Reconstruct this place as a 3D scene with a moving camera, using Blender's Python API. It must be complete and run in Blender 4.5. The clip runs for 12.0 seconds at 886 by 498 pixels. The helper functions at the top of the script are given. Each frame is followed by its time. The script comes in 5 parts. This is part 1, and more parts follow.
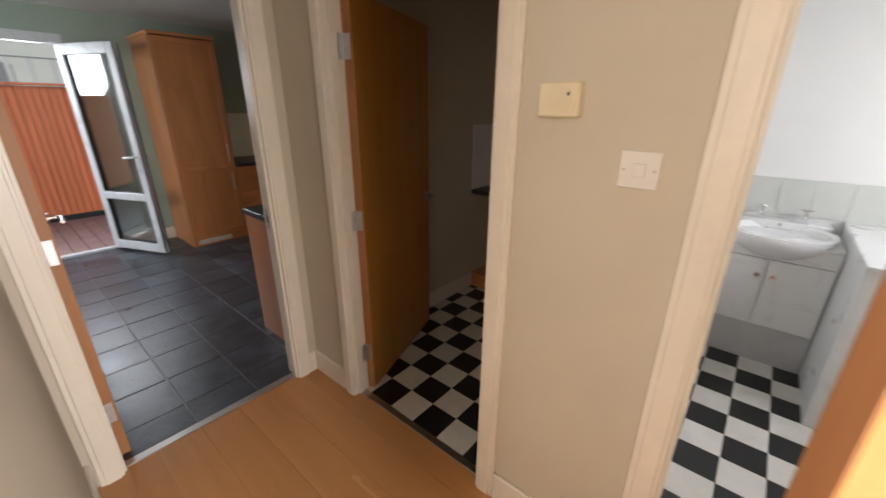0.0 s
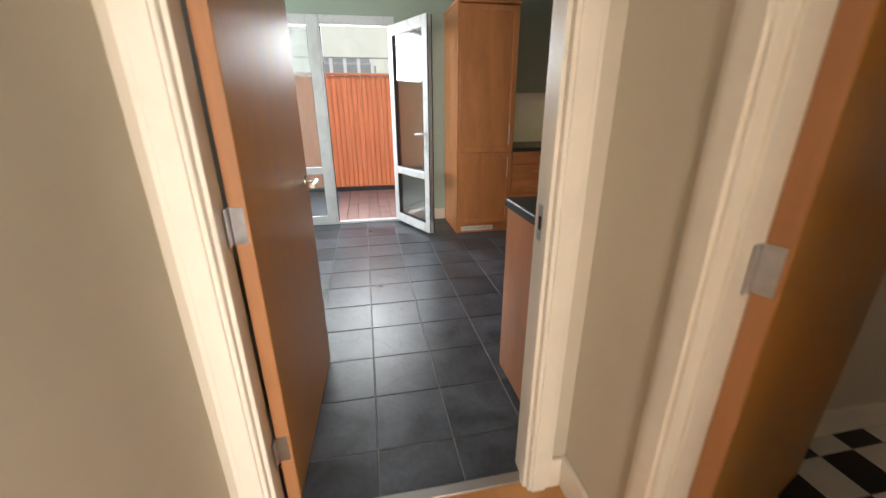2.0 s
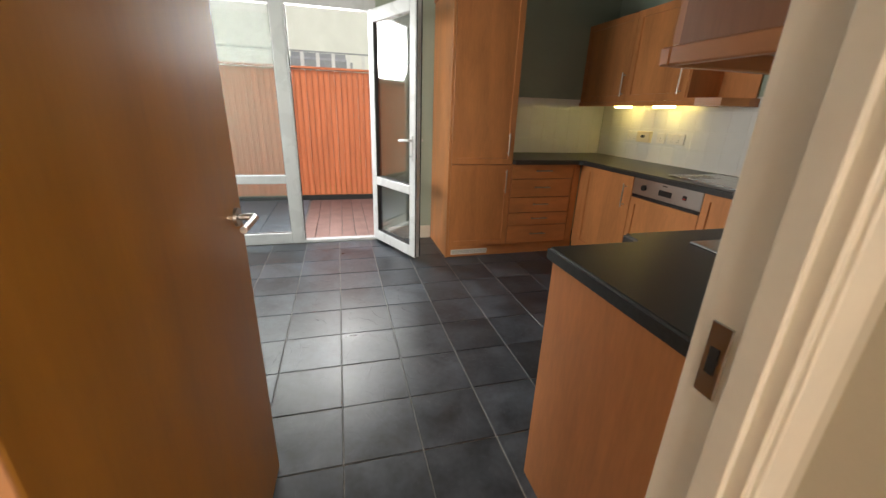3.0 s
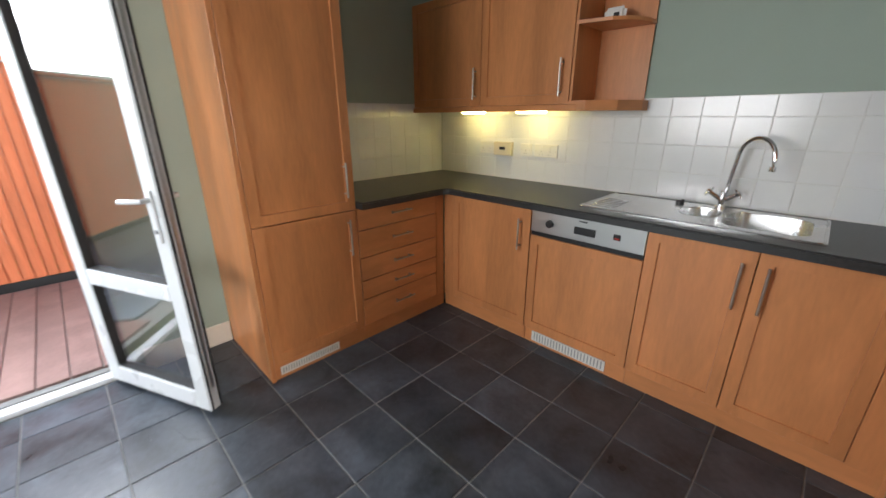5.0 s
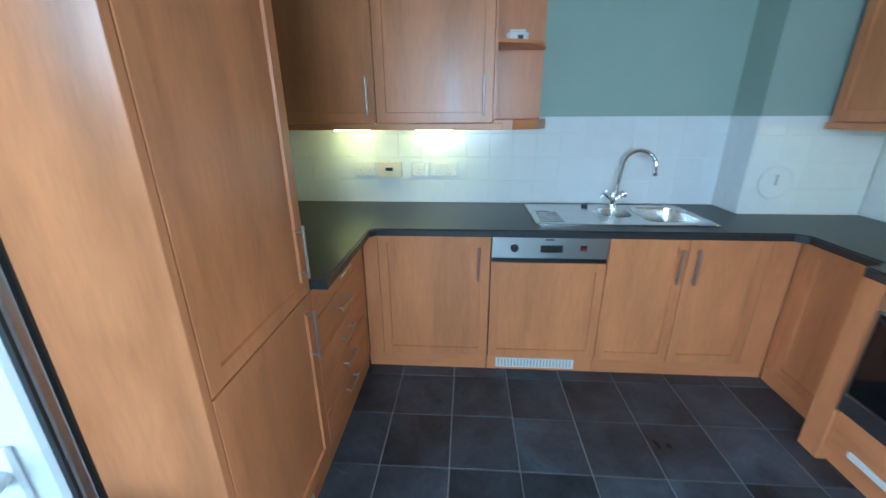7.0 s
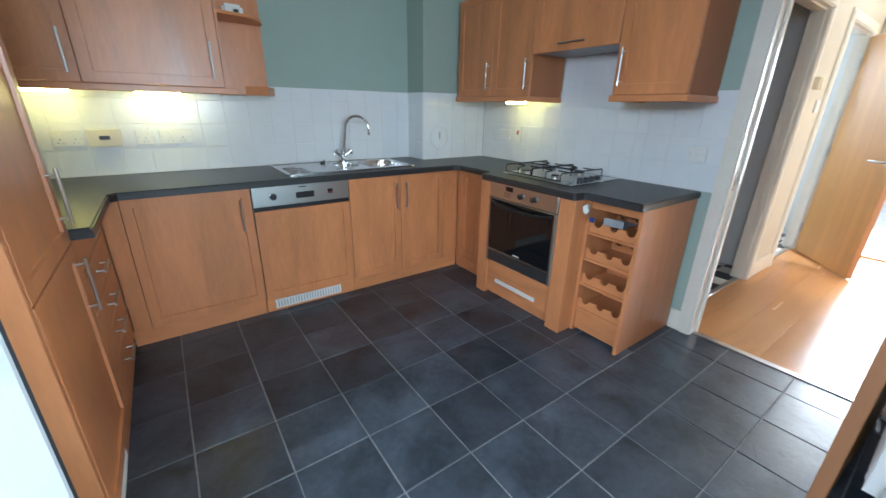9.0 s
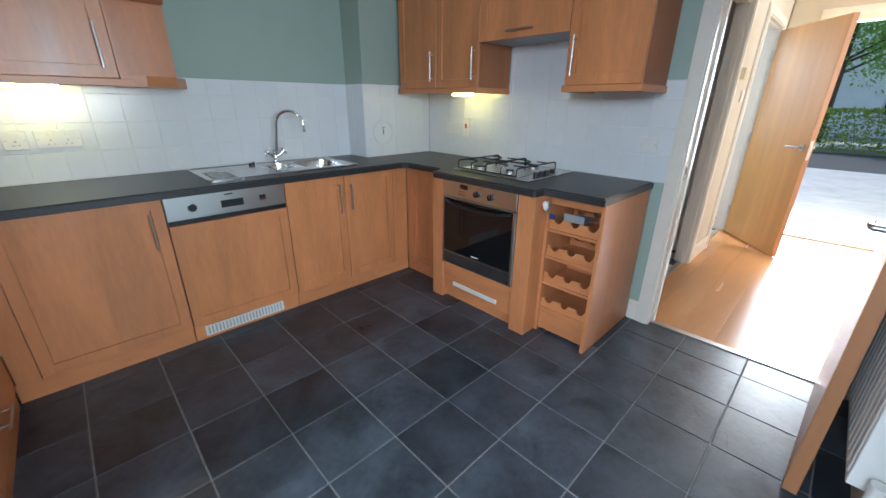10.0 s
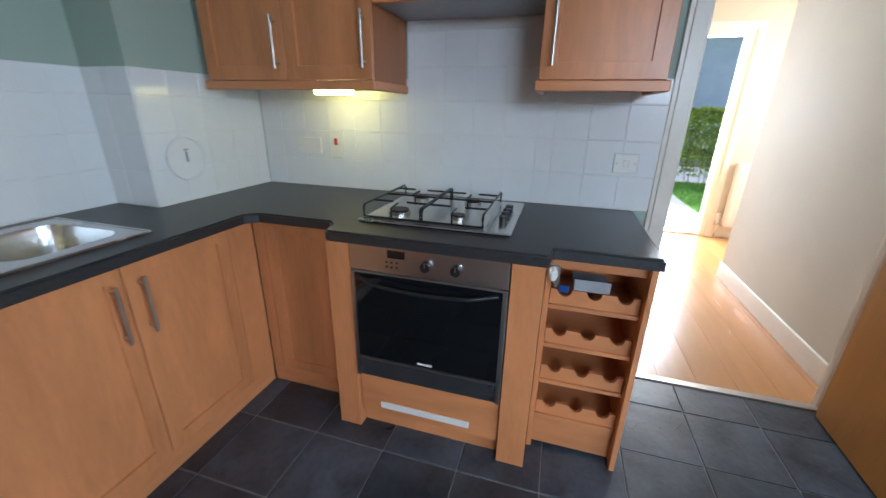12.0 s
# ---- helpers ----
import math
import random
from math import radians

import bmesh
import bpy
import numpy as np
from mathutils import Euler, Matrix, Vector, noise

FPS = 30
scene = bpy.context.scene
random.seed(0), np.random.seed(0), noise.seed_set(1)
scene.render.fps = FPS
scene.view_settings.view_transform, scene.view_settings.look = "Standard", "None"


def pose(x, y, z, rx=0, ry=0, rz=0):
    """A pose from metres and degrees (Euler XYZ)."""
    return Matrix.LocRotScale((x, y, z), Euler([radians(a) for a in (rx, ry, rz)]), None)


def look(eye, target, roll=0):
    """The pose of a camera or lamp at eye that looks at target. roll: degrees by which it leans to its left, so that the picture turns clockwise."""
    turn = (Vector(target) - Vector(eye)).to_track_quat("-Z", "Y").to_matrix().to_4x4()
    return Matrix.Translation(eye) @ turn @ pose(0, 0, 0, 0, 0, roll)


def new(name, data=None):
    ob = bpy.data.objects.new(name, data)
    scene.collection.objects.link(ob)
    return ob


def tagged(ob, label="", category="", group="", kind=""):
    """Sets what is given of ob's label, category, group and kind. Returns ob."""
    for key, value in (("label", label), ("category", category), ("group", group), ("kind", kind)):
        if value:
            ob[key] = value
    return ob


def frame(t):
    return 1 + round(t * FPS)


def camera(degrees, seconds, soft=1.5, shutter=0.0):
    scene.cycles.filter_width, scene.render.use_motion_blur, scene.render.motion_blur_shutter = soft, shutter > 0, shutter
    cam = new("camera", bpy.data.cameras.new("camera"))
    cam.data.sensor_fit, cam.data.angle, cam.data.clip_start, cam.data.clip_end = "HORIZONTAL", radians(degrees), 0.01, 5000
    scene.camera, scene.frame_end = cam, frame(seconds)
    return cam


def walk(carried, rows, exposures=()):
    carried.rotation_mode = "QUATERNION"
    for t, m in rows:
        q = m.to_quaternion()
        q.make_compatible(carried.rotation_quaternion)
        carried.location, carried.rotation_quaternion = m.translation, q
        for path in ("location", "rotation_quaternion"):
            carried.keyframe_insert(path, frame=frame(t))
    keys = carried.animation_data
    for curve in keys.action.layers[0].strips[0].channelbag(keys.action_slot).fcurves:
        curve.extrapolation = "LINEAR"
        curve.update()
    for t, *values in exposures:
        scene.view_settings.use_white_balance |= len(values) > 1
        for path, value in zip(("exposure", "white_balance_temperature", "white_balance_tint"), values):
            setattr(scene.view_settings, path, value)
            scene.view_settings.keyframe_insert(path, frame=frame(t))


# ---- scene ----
cam = camera(98.6, 12.0, 1.5, 0.3)
PATH = [
    (0, (0.051, 0.338, 1.549), (-1.156, 1.773, 0.853), 0.4),
    (0.5, (-0.078, 0.504, 1.452), (-1.607, 1.59, 0.757), 0.0),
    (1, (-0.238, 0.65, 1.352), (-1.963, 1.389, 0.662), -0.1),
    (1.5, (-0.527, 0.694, 1.292), (-2.342, 1.168, 0.6), -0.0),
    (2, (-0.919, 0.744, 1.308), (-2.758, 1.106, 0.611), -0.3),
    (2.5, (-1.359, 0.794, 1.304), (-3.195, 1.153, 0.599), -0.4),
    (2.7, (-1.457, 0.752, 1.3), (-3.289, 1.149, 0.603), 0.6),
    (4.5, (-2.51, 0.973, 1.283), (-4.019, 2.11, 0.628), -0.3),
    (5, (-2.957, 1.108, 1.367), (-4.294, 2.443, 0.71), -0.2),
    (5.5, (-3.422, 1.233, 1.405), (-4.527, 2.763, 0.745), -0.3),
    (6, (-3.788, 1.233, 1.488), (-4.656, 2.902, 0.808), -0.8),
    (6.5, (-4.084, 1.181, 1.476), (-4.606, 2.99, 0.801), -0.5),
    (7, (-4.246, 1.017, 1.484), (-4.366, 2.897, 0.814), -0.3),
    (7.5, (-4.297, 0.813, 1.461), (-4.057, 2.68, 0.786), -0.2),
    (9.3, (-4.499, 0.433, 1.318), (-3.31, 1.886, 0.628), 0.8),
    (9.5, (-4.499, 0.463, 1.306), (-3.267, 1.881, 0.618), 0.4),
    (10, (-4.402, 0.634, 1.337), (-3.098, 1.969, 0.618), 0.6),
    (10.5, (-4.268, 0.9, 1.37), (-2.876, 2.151, 0.666), 0.4),
    (11, (-4.132, 1.233, 1.394), (-2.631, 2.346, 0.683), 0.8),
    (11.5, (-3.973, 1.525, 1.383), (-2.325, 2.416, 0.683), 0.5),
    (12, (-3.82, 1.724, 1.33), (-2.018, 2.252, 0.64), 1.1),
]
EXPOSURES = [(0, -0.85, 6600, 16), (1.5, 0.12, 6400, 13), (2.5, -0.2, 7500, 13), (4.5, 0.15, 6900, 14), (5.5, 0.25, 6100, 13), (6.5, 0.42, 4850, 0), (7.5, 0.45, 4550, -5), (9.5, 0.25, 5500, 7), (12, 0.2, 5450, 8)]
walk(cam, [(t, look(eye, target, roll)) for t, eye, target, roll in PATH], EXPOSURES)

# ---------------------------------------------------------------- light
world = bpy.data.worlds.new("sky")
scene.world = world
world.use_nodes = True
wn = world.node_tree
sky = wn.nodes.new("ShaderNodeTexSky")
sky.sky_type = "NISHITA"
sky.sun_disc = False
sky.sun_elevation = radians(47)
sky.sun_rotation = radians(48)
wn.links.new(sky.outputs[0], wn.nodes["Background"].inputs[0])
wn.nodes["Background"].inputs[1].default_value = 0.15


def lamp(name, kind, m, energy, color, size=0.1, size_y=None):
    d = bpy.data.lights.new(name, kind)
    d.energy, d.color = energy, color
    if kind == "AREA":
        d.shape = "RECTANGLE"
        d.size, d.size_y = size, size_y or size
    if kind == "SUN":
        d.angle = size
    ob = new(name, d)
    ob.matrix_basis = m
    return ob


# the sun stands over the street in front of the house
lamp("sun", "SUN", look((7.4, 6.7, 10.7), (0, 0, 0)), 3.4, (1, 0.95, 0.86), radians(0.6))
# area lamps outside the two open doors stand in for sky light
lamp("garden_door_light", "AREA", look((-6.05, 0.3, 2.05), (-4.1, 0.8, 0.3)), 120, (0.84, 0.92, 1.0), 1.6, 1.0)
lamp("front_door_light", "AREA", look((2.55, 0.62, 1.5), (-1.1, 0.72, 0.55)), 345, (1.0, 0.95, 0.89), 1.8, 2.2)
# added fill for the bright bathroom, set in an unseen window opening
lamp("bathroom_fill", "AREA", look((1.72, 2.6, 1.65), (0.2, 2.7, 0.7)), 46, (0.95, 0.98, 1.0), 0.9, 0.9)
# added fill that brightens the kitchen from an invented south window
lamp("kitchen_fill", "AREA", look((-4.3, -1.78, 1.6), (-3.8, 1.6, 0.8)), 82, (0.95, 0.98, 1.0), 1.6, 1.1)
# added warm fill for hall and utility room; no window is known here
lamp("hall_fill", "AREA", look((0.45, -1.12, 1.7), (-0.9, 1.7, 0.5)), 62, (1.0, 0.88, 0.74), 0.7, 1.0)

# ---------------------------------------------------------------- materials


def mat(name, base, rough=0.5, metal=0.0, var=0.12, scale=8.0, stretch=(1, 1, 1), fine=60.0, bump=0.05, dist=0.002,
        spots=0.0, rand=0.0, dark=None, coat=0.0, spec=0.5, rvar=0.1):
    """Two scales of colour variation, rough variation and fine relief; rand shifts the value from object to object."""
    m = bpy.data.materials.new(name)
    m.use_nodes = True
    nt = m.node_tree
    n, l = nt.nodes, nt.links
    b = n["Principled BSDF"]
    b.inputs["Metallic"].default_value = metal
    b.inputs["Specular IOR Level"].default_value = spec
    b.inputs["Coat Weight"].default_value = coat
    b.inputs["Coat Roughness"].default_value = 0.25
    tc = n.new("ShaderNodeTexCoord")
    info = n.new("ShaderNodeObjectInfo")
    off = n.new("ShaderNodeVectorMath")
    off.operation = "MULTIPLY_ADD"
    off.inputs[1].default_value = (17.0, 9.0, 23.0)
    l.new(info.outputs["Random"], off.inputs[0])
    l.new(tc.outputs["Object"], off.inputs[2])
    mp = n.new("ShaderNodeMapping")
    mp.inputs["Scale"].default_value = stretch
    l.new(off.outputs[0], mp.inputs["Vector"])
    big = n.new("ShaderNodeTexNoise")
    big.inputs["Scale"].default_value, big.inputs["Detail"].default_value = scale, 5
    big.inputs["Distortion"].default_value = 0.6
    l.new(mp.outputs[0], big.inputs["Vector"])
    small = n.new("ShaderNodeTexNoise")
    small.inputs["Scale"].default_value, small.inputs["Detail"].default_value = fine, 3
    l.new(mp.outputs[0], small.inputs["Vector"])
    mixn = n.new("ShaderNodeMath")
    mixn.operation = "MULTIPLY_ADD"
    mixn.inputs[1].default_value = 0.35
    l.new(small.outputs[0], mixn.inputs[0])
    l.new(big.outputs[0], mixn.inputs[2])
    ramp = n.new("ShaderNodeValToRGB")
    lo = dark or [max(0, c * (1 - var * 1.6)) for c in base]
    hi = [min(1, c * (1 + var)) for c in base]
    ramp.color_ramp.elements[0].position, ramp.color_ramp.elements[1].position = 0.42, 0.95
    ramp.color_ramp.elements[0].color, ramp.color_ramp.elements[1].color = (*lo, 1), (*hi, 1)
    l.new(mixn.outputs[0], ramp.inputs[0])
    out = ramp.outputs[0]
    if rand:
        hsv = n.new("ShaderNodeHueSaturation")
        mr = n.new("ShaderNodeMapRange")
        mr.inputs["To Min"].default_value, mr.inputs["To Max"].default_value = 1 - rand, 1 + rand
        l.new(info.outputs["Random"], mr.inputs["Value"])
        l.new(mr.outputs[0], hsv.inputs["Value"])
        l.new(out, hsv.inputs["Color"])
        out = hsv.outputs[0]
    l.new(out, b.inputs["Base Color"])
    rr = n.new("ShaderNodeMapRange")
    rr.inputs["To Min"].default_value, rr.inputs["To Max"].default_value = max(0.02, rough - rvar), min(1, rough + rvar)
    l.new(big.outputs[0], rr.inputs["Value"])
    l.new(rr.outputs[0], b.inputs["Roughness"])
    if bump:
        bp = n.new("ShaderNodeBump")
        bp.inputs["Strength"].default_value, bp.inputs["Distance"].default_value = bump, dist
        l.new(mixn.outputs[0], bp.inputs["Height"])
        l.new(bp.outputs[0], b.inputs["Normal"])
    return m


def glow(name, color, strength):
    m = bpy.data.materials.new(name)
    m.use_nodes = True
    b = m.node_tree.nodes["Principled BSDF"]
    b.inputs["Base Color"].default_value = (0.9, 0.88, 0.8, 1)
    b.inputs["Emission Color"].default_value = (*color, 1)
    b.inputs["Emission Strength"].default_value = strength
    return m


def glassy(name):
    m = bpy.data.materials.new(name)
    m.use_nodes = True
    n, l = m.node_tree.nodes, m.node_tree.links
    for o in list(n):
        if o.type == "BSDF_PRINCIPLED":
            n.remove(o)
    t, g, x, f = (n.new("ShaderNodeBsdfTransparent"), n.new("ShaderNodeBsdfGlossy"), n.new("ShaderNodeMixShader"), n.new("ShaderNodeLayerWeight"))
    g.inputs["Roughness"].default_value = 0.02
    t.inputs["Color"].default_value = (0.93, 0.95, 0.95, 1)
    f.inputs["Blend"].default_value = 0.5
    pw, ad = n.new("ShaderNodeMath"), n.new("ShaderNodeMath")
    pw.operation, ad.operation = "POWER", "MULTIPLY_ADD"
    pw.inputs[1].default_value, ad.inputs[1].default_value, ad.inputs[2].default_value = 4.0, 0.7, 0.22
    l.new(f.outputs["Facing"], pw.inputs[0])
    l.new(pw.outputs[0], ad.inputs[0])
    l.new(ad.outputs[0], x.inputs[0])
    l.new(t.outputs[0], x.inputs[1])
    l.new(g.outputs[0], x.inputs[2])
    l.new(x.outputs[0], n["Material Output"].inputs[0])
    return m


WOOD_V = (3.2, 3.2, 0.5)
M_MAPLE = mat("maple_front", (0.585, 0.238, 0.092), 0.33, var=0.16, scale=2.4, stretch=(2.8, 2.8, 0.5), fine=26, bump=0.015, rand=0.05)
M_MAPLE_H = mat("maple_panel", (0.585, 0.238, 0.092), 0.34, var=0.15, scale=1.8, stretch=(0.9, 0.9, 3.0), fine=11, bump=0.015, rand=0.05)
# darker, rougher maple tone for unit bodies and the wine rack's back
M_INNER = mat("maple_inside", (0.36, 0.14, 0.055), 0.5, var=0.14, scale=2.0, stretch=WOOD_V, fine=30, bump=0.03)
M_DOOR = mat("beech_door", (0.46, 0.205, 0.032), 0.34, var=0.13, scale=2.2, stretch=(4, 4, 0.35), fine=45, bump=0.03, coat=0.15)
# same beech, lightened to carry the glare and floor bounce on the bathroom leaf
M_LITDOOR = mat("lit_beech_door", (0.55, 0.275, 0.07), 0.36, var=0.12, scale=2.2, stretch=(4, 4, 0.35), fine=45, bump=0.03, coat=0.1)
M_EDGE = mat("door_edge", (0.40, 0.185, 0.08), 0.5, var=0.1, scale=4, stretch=(6, 6, 0.4), bump=0.02)
M_LAM = mat("laminate_plank", (0.50, 0.240, 0.088), 0.24, var=0.08, scale=1.6, stretch=(0.5, 5, 1), fine=30, bump=0.02, rand=0.012)
M_SLATE = mat("black_slate", (0.053, 0.064, 0.080), 0.34, var=0.42, scale=5, fine=38, bump=0.35, dist=0.005, rand=0.30, rvar=0.14)


def riven(m, scale, step, depth):
    """Terraced cleft layers, as split slate shows, under the fine relief."""
    n, l = m.node_tree.nodes, m.node_tree.links
    old = next(o for o in n if o.type == "BUMP")
    vec = next(o for o in n if o.type == "MAPPING")
    no, sn, bp = n.new("ShaderNodeTexNoise"), n.new("ShaderNodeMath"), n.new("ShaderNodeBump")
    no.inputs["Scale"].default_value, no.inputs["Detail"].default_value, no.inputs["Distortion"].default_value = scale, 4, 0.8
    sn.operation, sn.inputs[1].default_value = "SNAP", step
    bp.inputs["Strength"].default_value, bp.inputs["Distance"].default_value = 0.8, depth
    l.new(vec.outputs[0], no.inputs["Vector"])
    l.new(no.outputs[0], sn.inputs[0])
    l.new(sn.outputs[0], bp.inputs["Height"])
    l.new(bp.outputs[0], old.inputs["Normal"])


riven(M_SLATE, 3.2, 0.11, 0.02)
M_GROUT = mat("grey_grout", (0.27, 0.265, 0.255), 0.85, var=0.2, scale=20, bump=0.15)
M_VBLACK = mat("black_vinyl", (0.012, 0.012, 0.013), 0.35, var=0.2, bump=0.02)
M_VWHITE = mat("white_vinyl", (0.66, 0.64, 0.59), 0.38, var=0.06, bump=0.02, rand=0.03)
M_GREEN = mat("sage_paint", (0.345, 0.425, 0.365), 0.75, var=0.03, scale=3, fine=180, bump=0.06, dist=0.001)
M_BEIGE = mat("beige_paint", (0.56, 0.515, 0.42), 0.75, var=0.03, scale=3, fine=180, bump=0.06, dist=0.001)
M_WHITEW = mat("white_paint", (0.78, 0.79, 0.78), 0.7, var=0.02, scale=3, fine=180, bump=0.05, dist=0.001)
M_CEIL = mat("ceiling_paint", (0.62, 0.63, 0.62), 0.8, var=0.03, scale=2, fine=150, bump=0.05, dist=0.001)
M_TRIM = mat("cream_gloss", (0.76, 0.715, 0.62), 0.33, var=0.04, scale=5, fine=50, bump=0.03)
M_UPVC = mat("white_upvc", (0.62, 0.645, 0.67), 0.28, var=0.03, scale=4, bump=0.0)
M_UPVCG = mat("grey_frame", (0.36, 0.37, 0.36), 0.4, var=0.05, scale=4, bump=0.0)
M_GASKET = mat("black_gasket", (0.015, 0.016, 0.018), 0.6, var=0.1, bump=0.02)
M_TILE = mat("white_tile", (0.74, 0.755, 0.76), 0.19, var=0.02, scale=6, fine=20, bump=0.05, dist=0.001, rand=0.015, rvar=0.04)
M_TGROUT = mat("white_grout", (0.72, 0.725, 0.71), 0.8, var=0.05, scale=30, bump=0.1)
M_WORK = mat("charcoal_worktop", (0.030, 0.031, 0.032), 0.36, var=0.25, scale=90, fine=240, bump=0.10, dist=0.0006, rvar=0.06)
M_STEEL = mat("brushed_steel", (0.60, 0.60, 0.59), 0.30, metal=1.0, var=0.02, scale=2, fine=8, bump=0.0, rvar=0.03)
M_SINK = mat("sink_steel", (0.62, 0.62, 0.62), 0.24, metal=1.0, var=0.05, scale=10, fine=90, bump=0.01)
M_CHROME = mat("chrome", (0.78, 0.78, 0.80), 0.07, metal=1.0, var=0.02, bump=0.0, rvar=0.03)
M_NICKEL = mat("satin_nickel", (0.50, 0.48, 0.45), 0.32, metal=1.0, var=0.04, bump=0.0, rvar=0.05)
M_ZINC = mat("zinc_hinge", (0.55, 0.56, 0.58), 0.33, metal=1.0, var=0.08, scale=30, bump=0.02)
M_IRON = mat("black_enamel", (0.010, 0.010, 0.011), 0.4, var=0.2, scale=40, bump=0.1)
M_GLASSB = mat("oven_glass", (0.006, 0.007, 0.008), 0.05, var=0.1, bump=0.0, rvar=0.02)
M_PLASTIC = mat("white_plastic", (0.74, 0.73, 0.69), 0.35, var=0.02, bump=0.0)
M_CREAMP = mat("aged_plastic", (0.72, 0.64, 0.46), 0.4, var=0.03, bump=0.0)
M_BLACKP = mat("black_plastic", (0.014, 0.014, 0.015), 0.35, var=0.1, bump=0.02)
M_RED = mat("red_plastic", (0.5, 0.03, 0.02), 0.3, var=0.05, bump=0.0)
M_BLUE = mat("blue_plastic", (0.02, 0.06, 0.22), 0.3, var=0.05, bump=0.0)
M_CERAM = mat("white_ceramic", (0.80, 0.81, 0.81), 0.08, var=0.015, bump=0.0, rvar=0.03)
M_UPSTAND = mat("pale_grey_tile", (0.60, 0.63, 0.60), 0.15, var=0.03, scale=6, fine=20, bump=0.03, dist=0.001, rand=0.02)
M_WLAM = mat("white_laminate", (0.77, 0.78, 0.78), 0.3, var=0.02, bump=0.01)
M_GREYP = mat("grey_plinth", (0.55, 0.56, 0.57), 0.4, var=0.05, bump=0.02)
M_FENCE = mat("terracotta_fence", (0.62, 0.185, 0.085), 0.7, var=0.14, scale=3, stretch=(3, 3, 0.4), fine=50, bump=0.15, rand=0.07)
M_PATIO = mat("reddish_decking", (0.30, 0.185, 0.165), 0.65, var=0.18, scale=4, fine=60, bump=0.2, rand=0.08)
# blue-grey colour holds the shaded patch of the yard
M_SHADESLAB = mat("shade_blue_slab", (0.20, 0.23, 0.27), 0.7, var=0.18, scale=4, fine=60, bump=0.2, rand=0.08)
M_RENDER = mat("white_render", (0.86, 0.86, 0.84), 0.85, var=0.05, scale=1.2, fine=40, bump=0.15)
M_ROOF = mat("dark_roof", (0.06, 0.065, 0.08), 0.7, var=0.2, scale=5, bump=0.2)
M_WIN = mat("window_dark", (0.05, 0.07, 0.10), 0.08, var=0.1, bump=0.0)
M_CONC = mat("pale_paving", (0.46, 0.45, 0.43), 0.85, var=0.12, scale=3, fine=60, bump=0.2, rand=0.06)
M_GRASS = mat("lawn_green", (0.14, 0.30, 0.05), 0.9, var=0.3, scale=6, fine=80, bump=0.6, dist=0.02)
M_LEAF = mat("hedge_leaf", (0.34, 0.44, 0.07), 0.55, var=0.35, scale=5, fine=30, bump=0.05, rand=0.2)
M_LEAFD = mat("dark_leaf", (0.07, 0.19, 0.07), 0.55, var=0.35, scale=5, fine=30, bump=0.05)
M_LEAFT = mat("tree_leaf", (0.26, 0.44, 0.10), 0.55, var=0.3, scale=3, fine=30, bump=0.05)
M_BARK = mat("bark", (0.10, 0.07, 0.05), 0.9, var=0.3, scale=12, stretch=(3, 3, 0.6), bump=0.5, dist=0.01)
M_ASPH = mat("asphalt", (0.07, 0.07, 0.07), 0.9, var=0.2, scale=20, bump=0.3)
M_GALV = mat("galvanised", (0.36, 0.38, 0.40), 0.5, metal=0.4, var=0.1, bump=0.02)


def backlit(m):
    """Lets light through thin leaves."""
    n, l = m.node_tree.nodes, m.node_tree.links
    b = n["Principled BSDF"]
    t, x = n.new("ShaderNodeBsdfTranslucent"), n.new("ShaderNodeMixShader")
    x.inputs[0].default_value = 0.5
    l.new(b.inputs["Base Color"].links[0].from_socket, t.inputs["Color"])
    l.new(b.outputs[0], x.inputs[1])
    l.new(t.outputs[0], x.inputs[2])
    l.new(x.outputs[0], n["Material Output"].inputs[0])


for leaf_material in (M_LEAF, M_LEAFD, M_LEAFT):
    backlit(leaf_material)
M_TUBE = glow("lit_tube", (1.0, 0.83, 0.25), 27.0)
M_GLASS = glassy("clear_glass")

# ---------------------------------------------------------------- building helpers


def boxes(*bs, bev=0.0, seg=1):
    bm = bmesh.new()
    for x0, x1, y0, y1, z0, z1 in bs:
        x0, x1 = sorted((x0, x1))
        y0, y1 = sorted((y0, y1))
        z0, z1 = sorted((z0, z1))
        r = bmesh.ops.create_cube(bm, size=1.0)
        for v in r["verts"]:
            v.co = (x0 + (v.co.x + 0.5) * (x1 - x0), y0 + (v.co.y + 0.5) * (y1 - y0), z0 + (v.co.z + 0.5) * (z1 - z0))
    if bev:
        bmesh.ops.bevel(bm, geom=list(bm.edges), offset=bev, segments=seg, affect="EDGES", clamp_overlap=True)
    return bm


def cyl(bm, p, q, r, r2=None, n=12):
    p, q = Vector(p), Vector(q)
    d = q - p
    m = Matrix.Translation((p + q) / 2) @ d.to_track_quat("Z", "Y").to_matrix().to_4x4()
    bmesh.ops.create_cone(bm, cap_ends=True, segments=n, radius1=r, radius2=r if r2 is None else r2, depth=d.length, matrix=m)
    return bm


def rods(*rs, n=12):
    bm = bmesh.new()
    for p, q, r in rs:
        cyl(bm, p, q, r, n=n)
    return bm


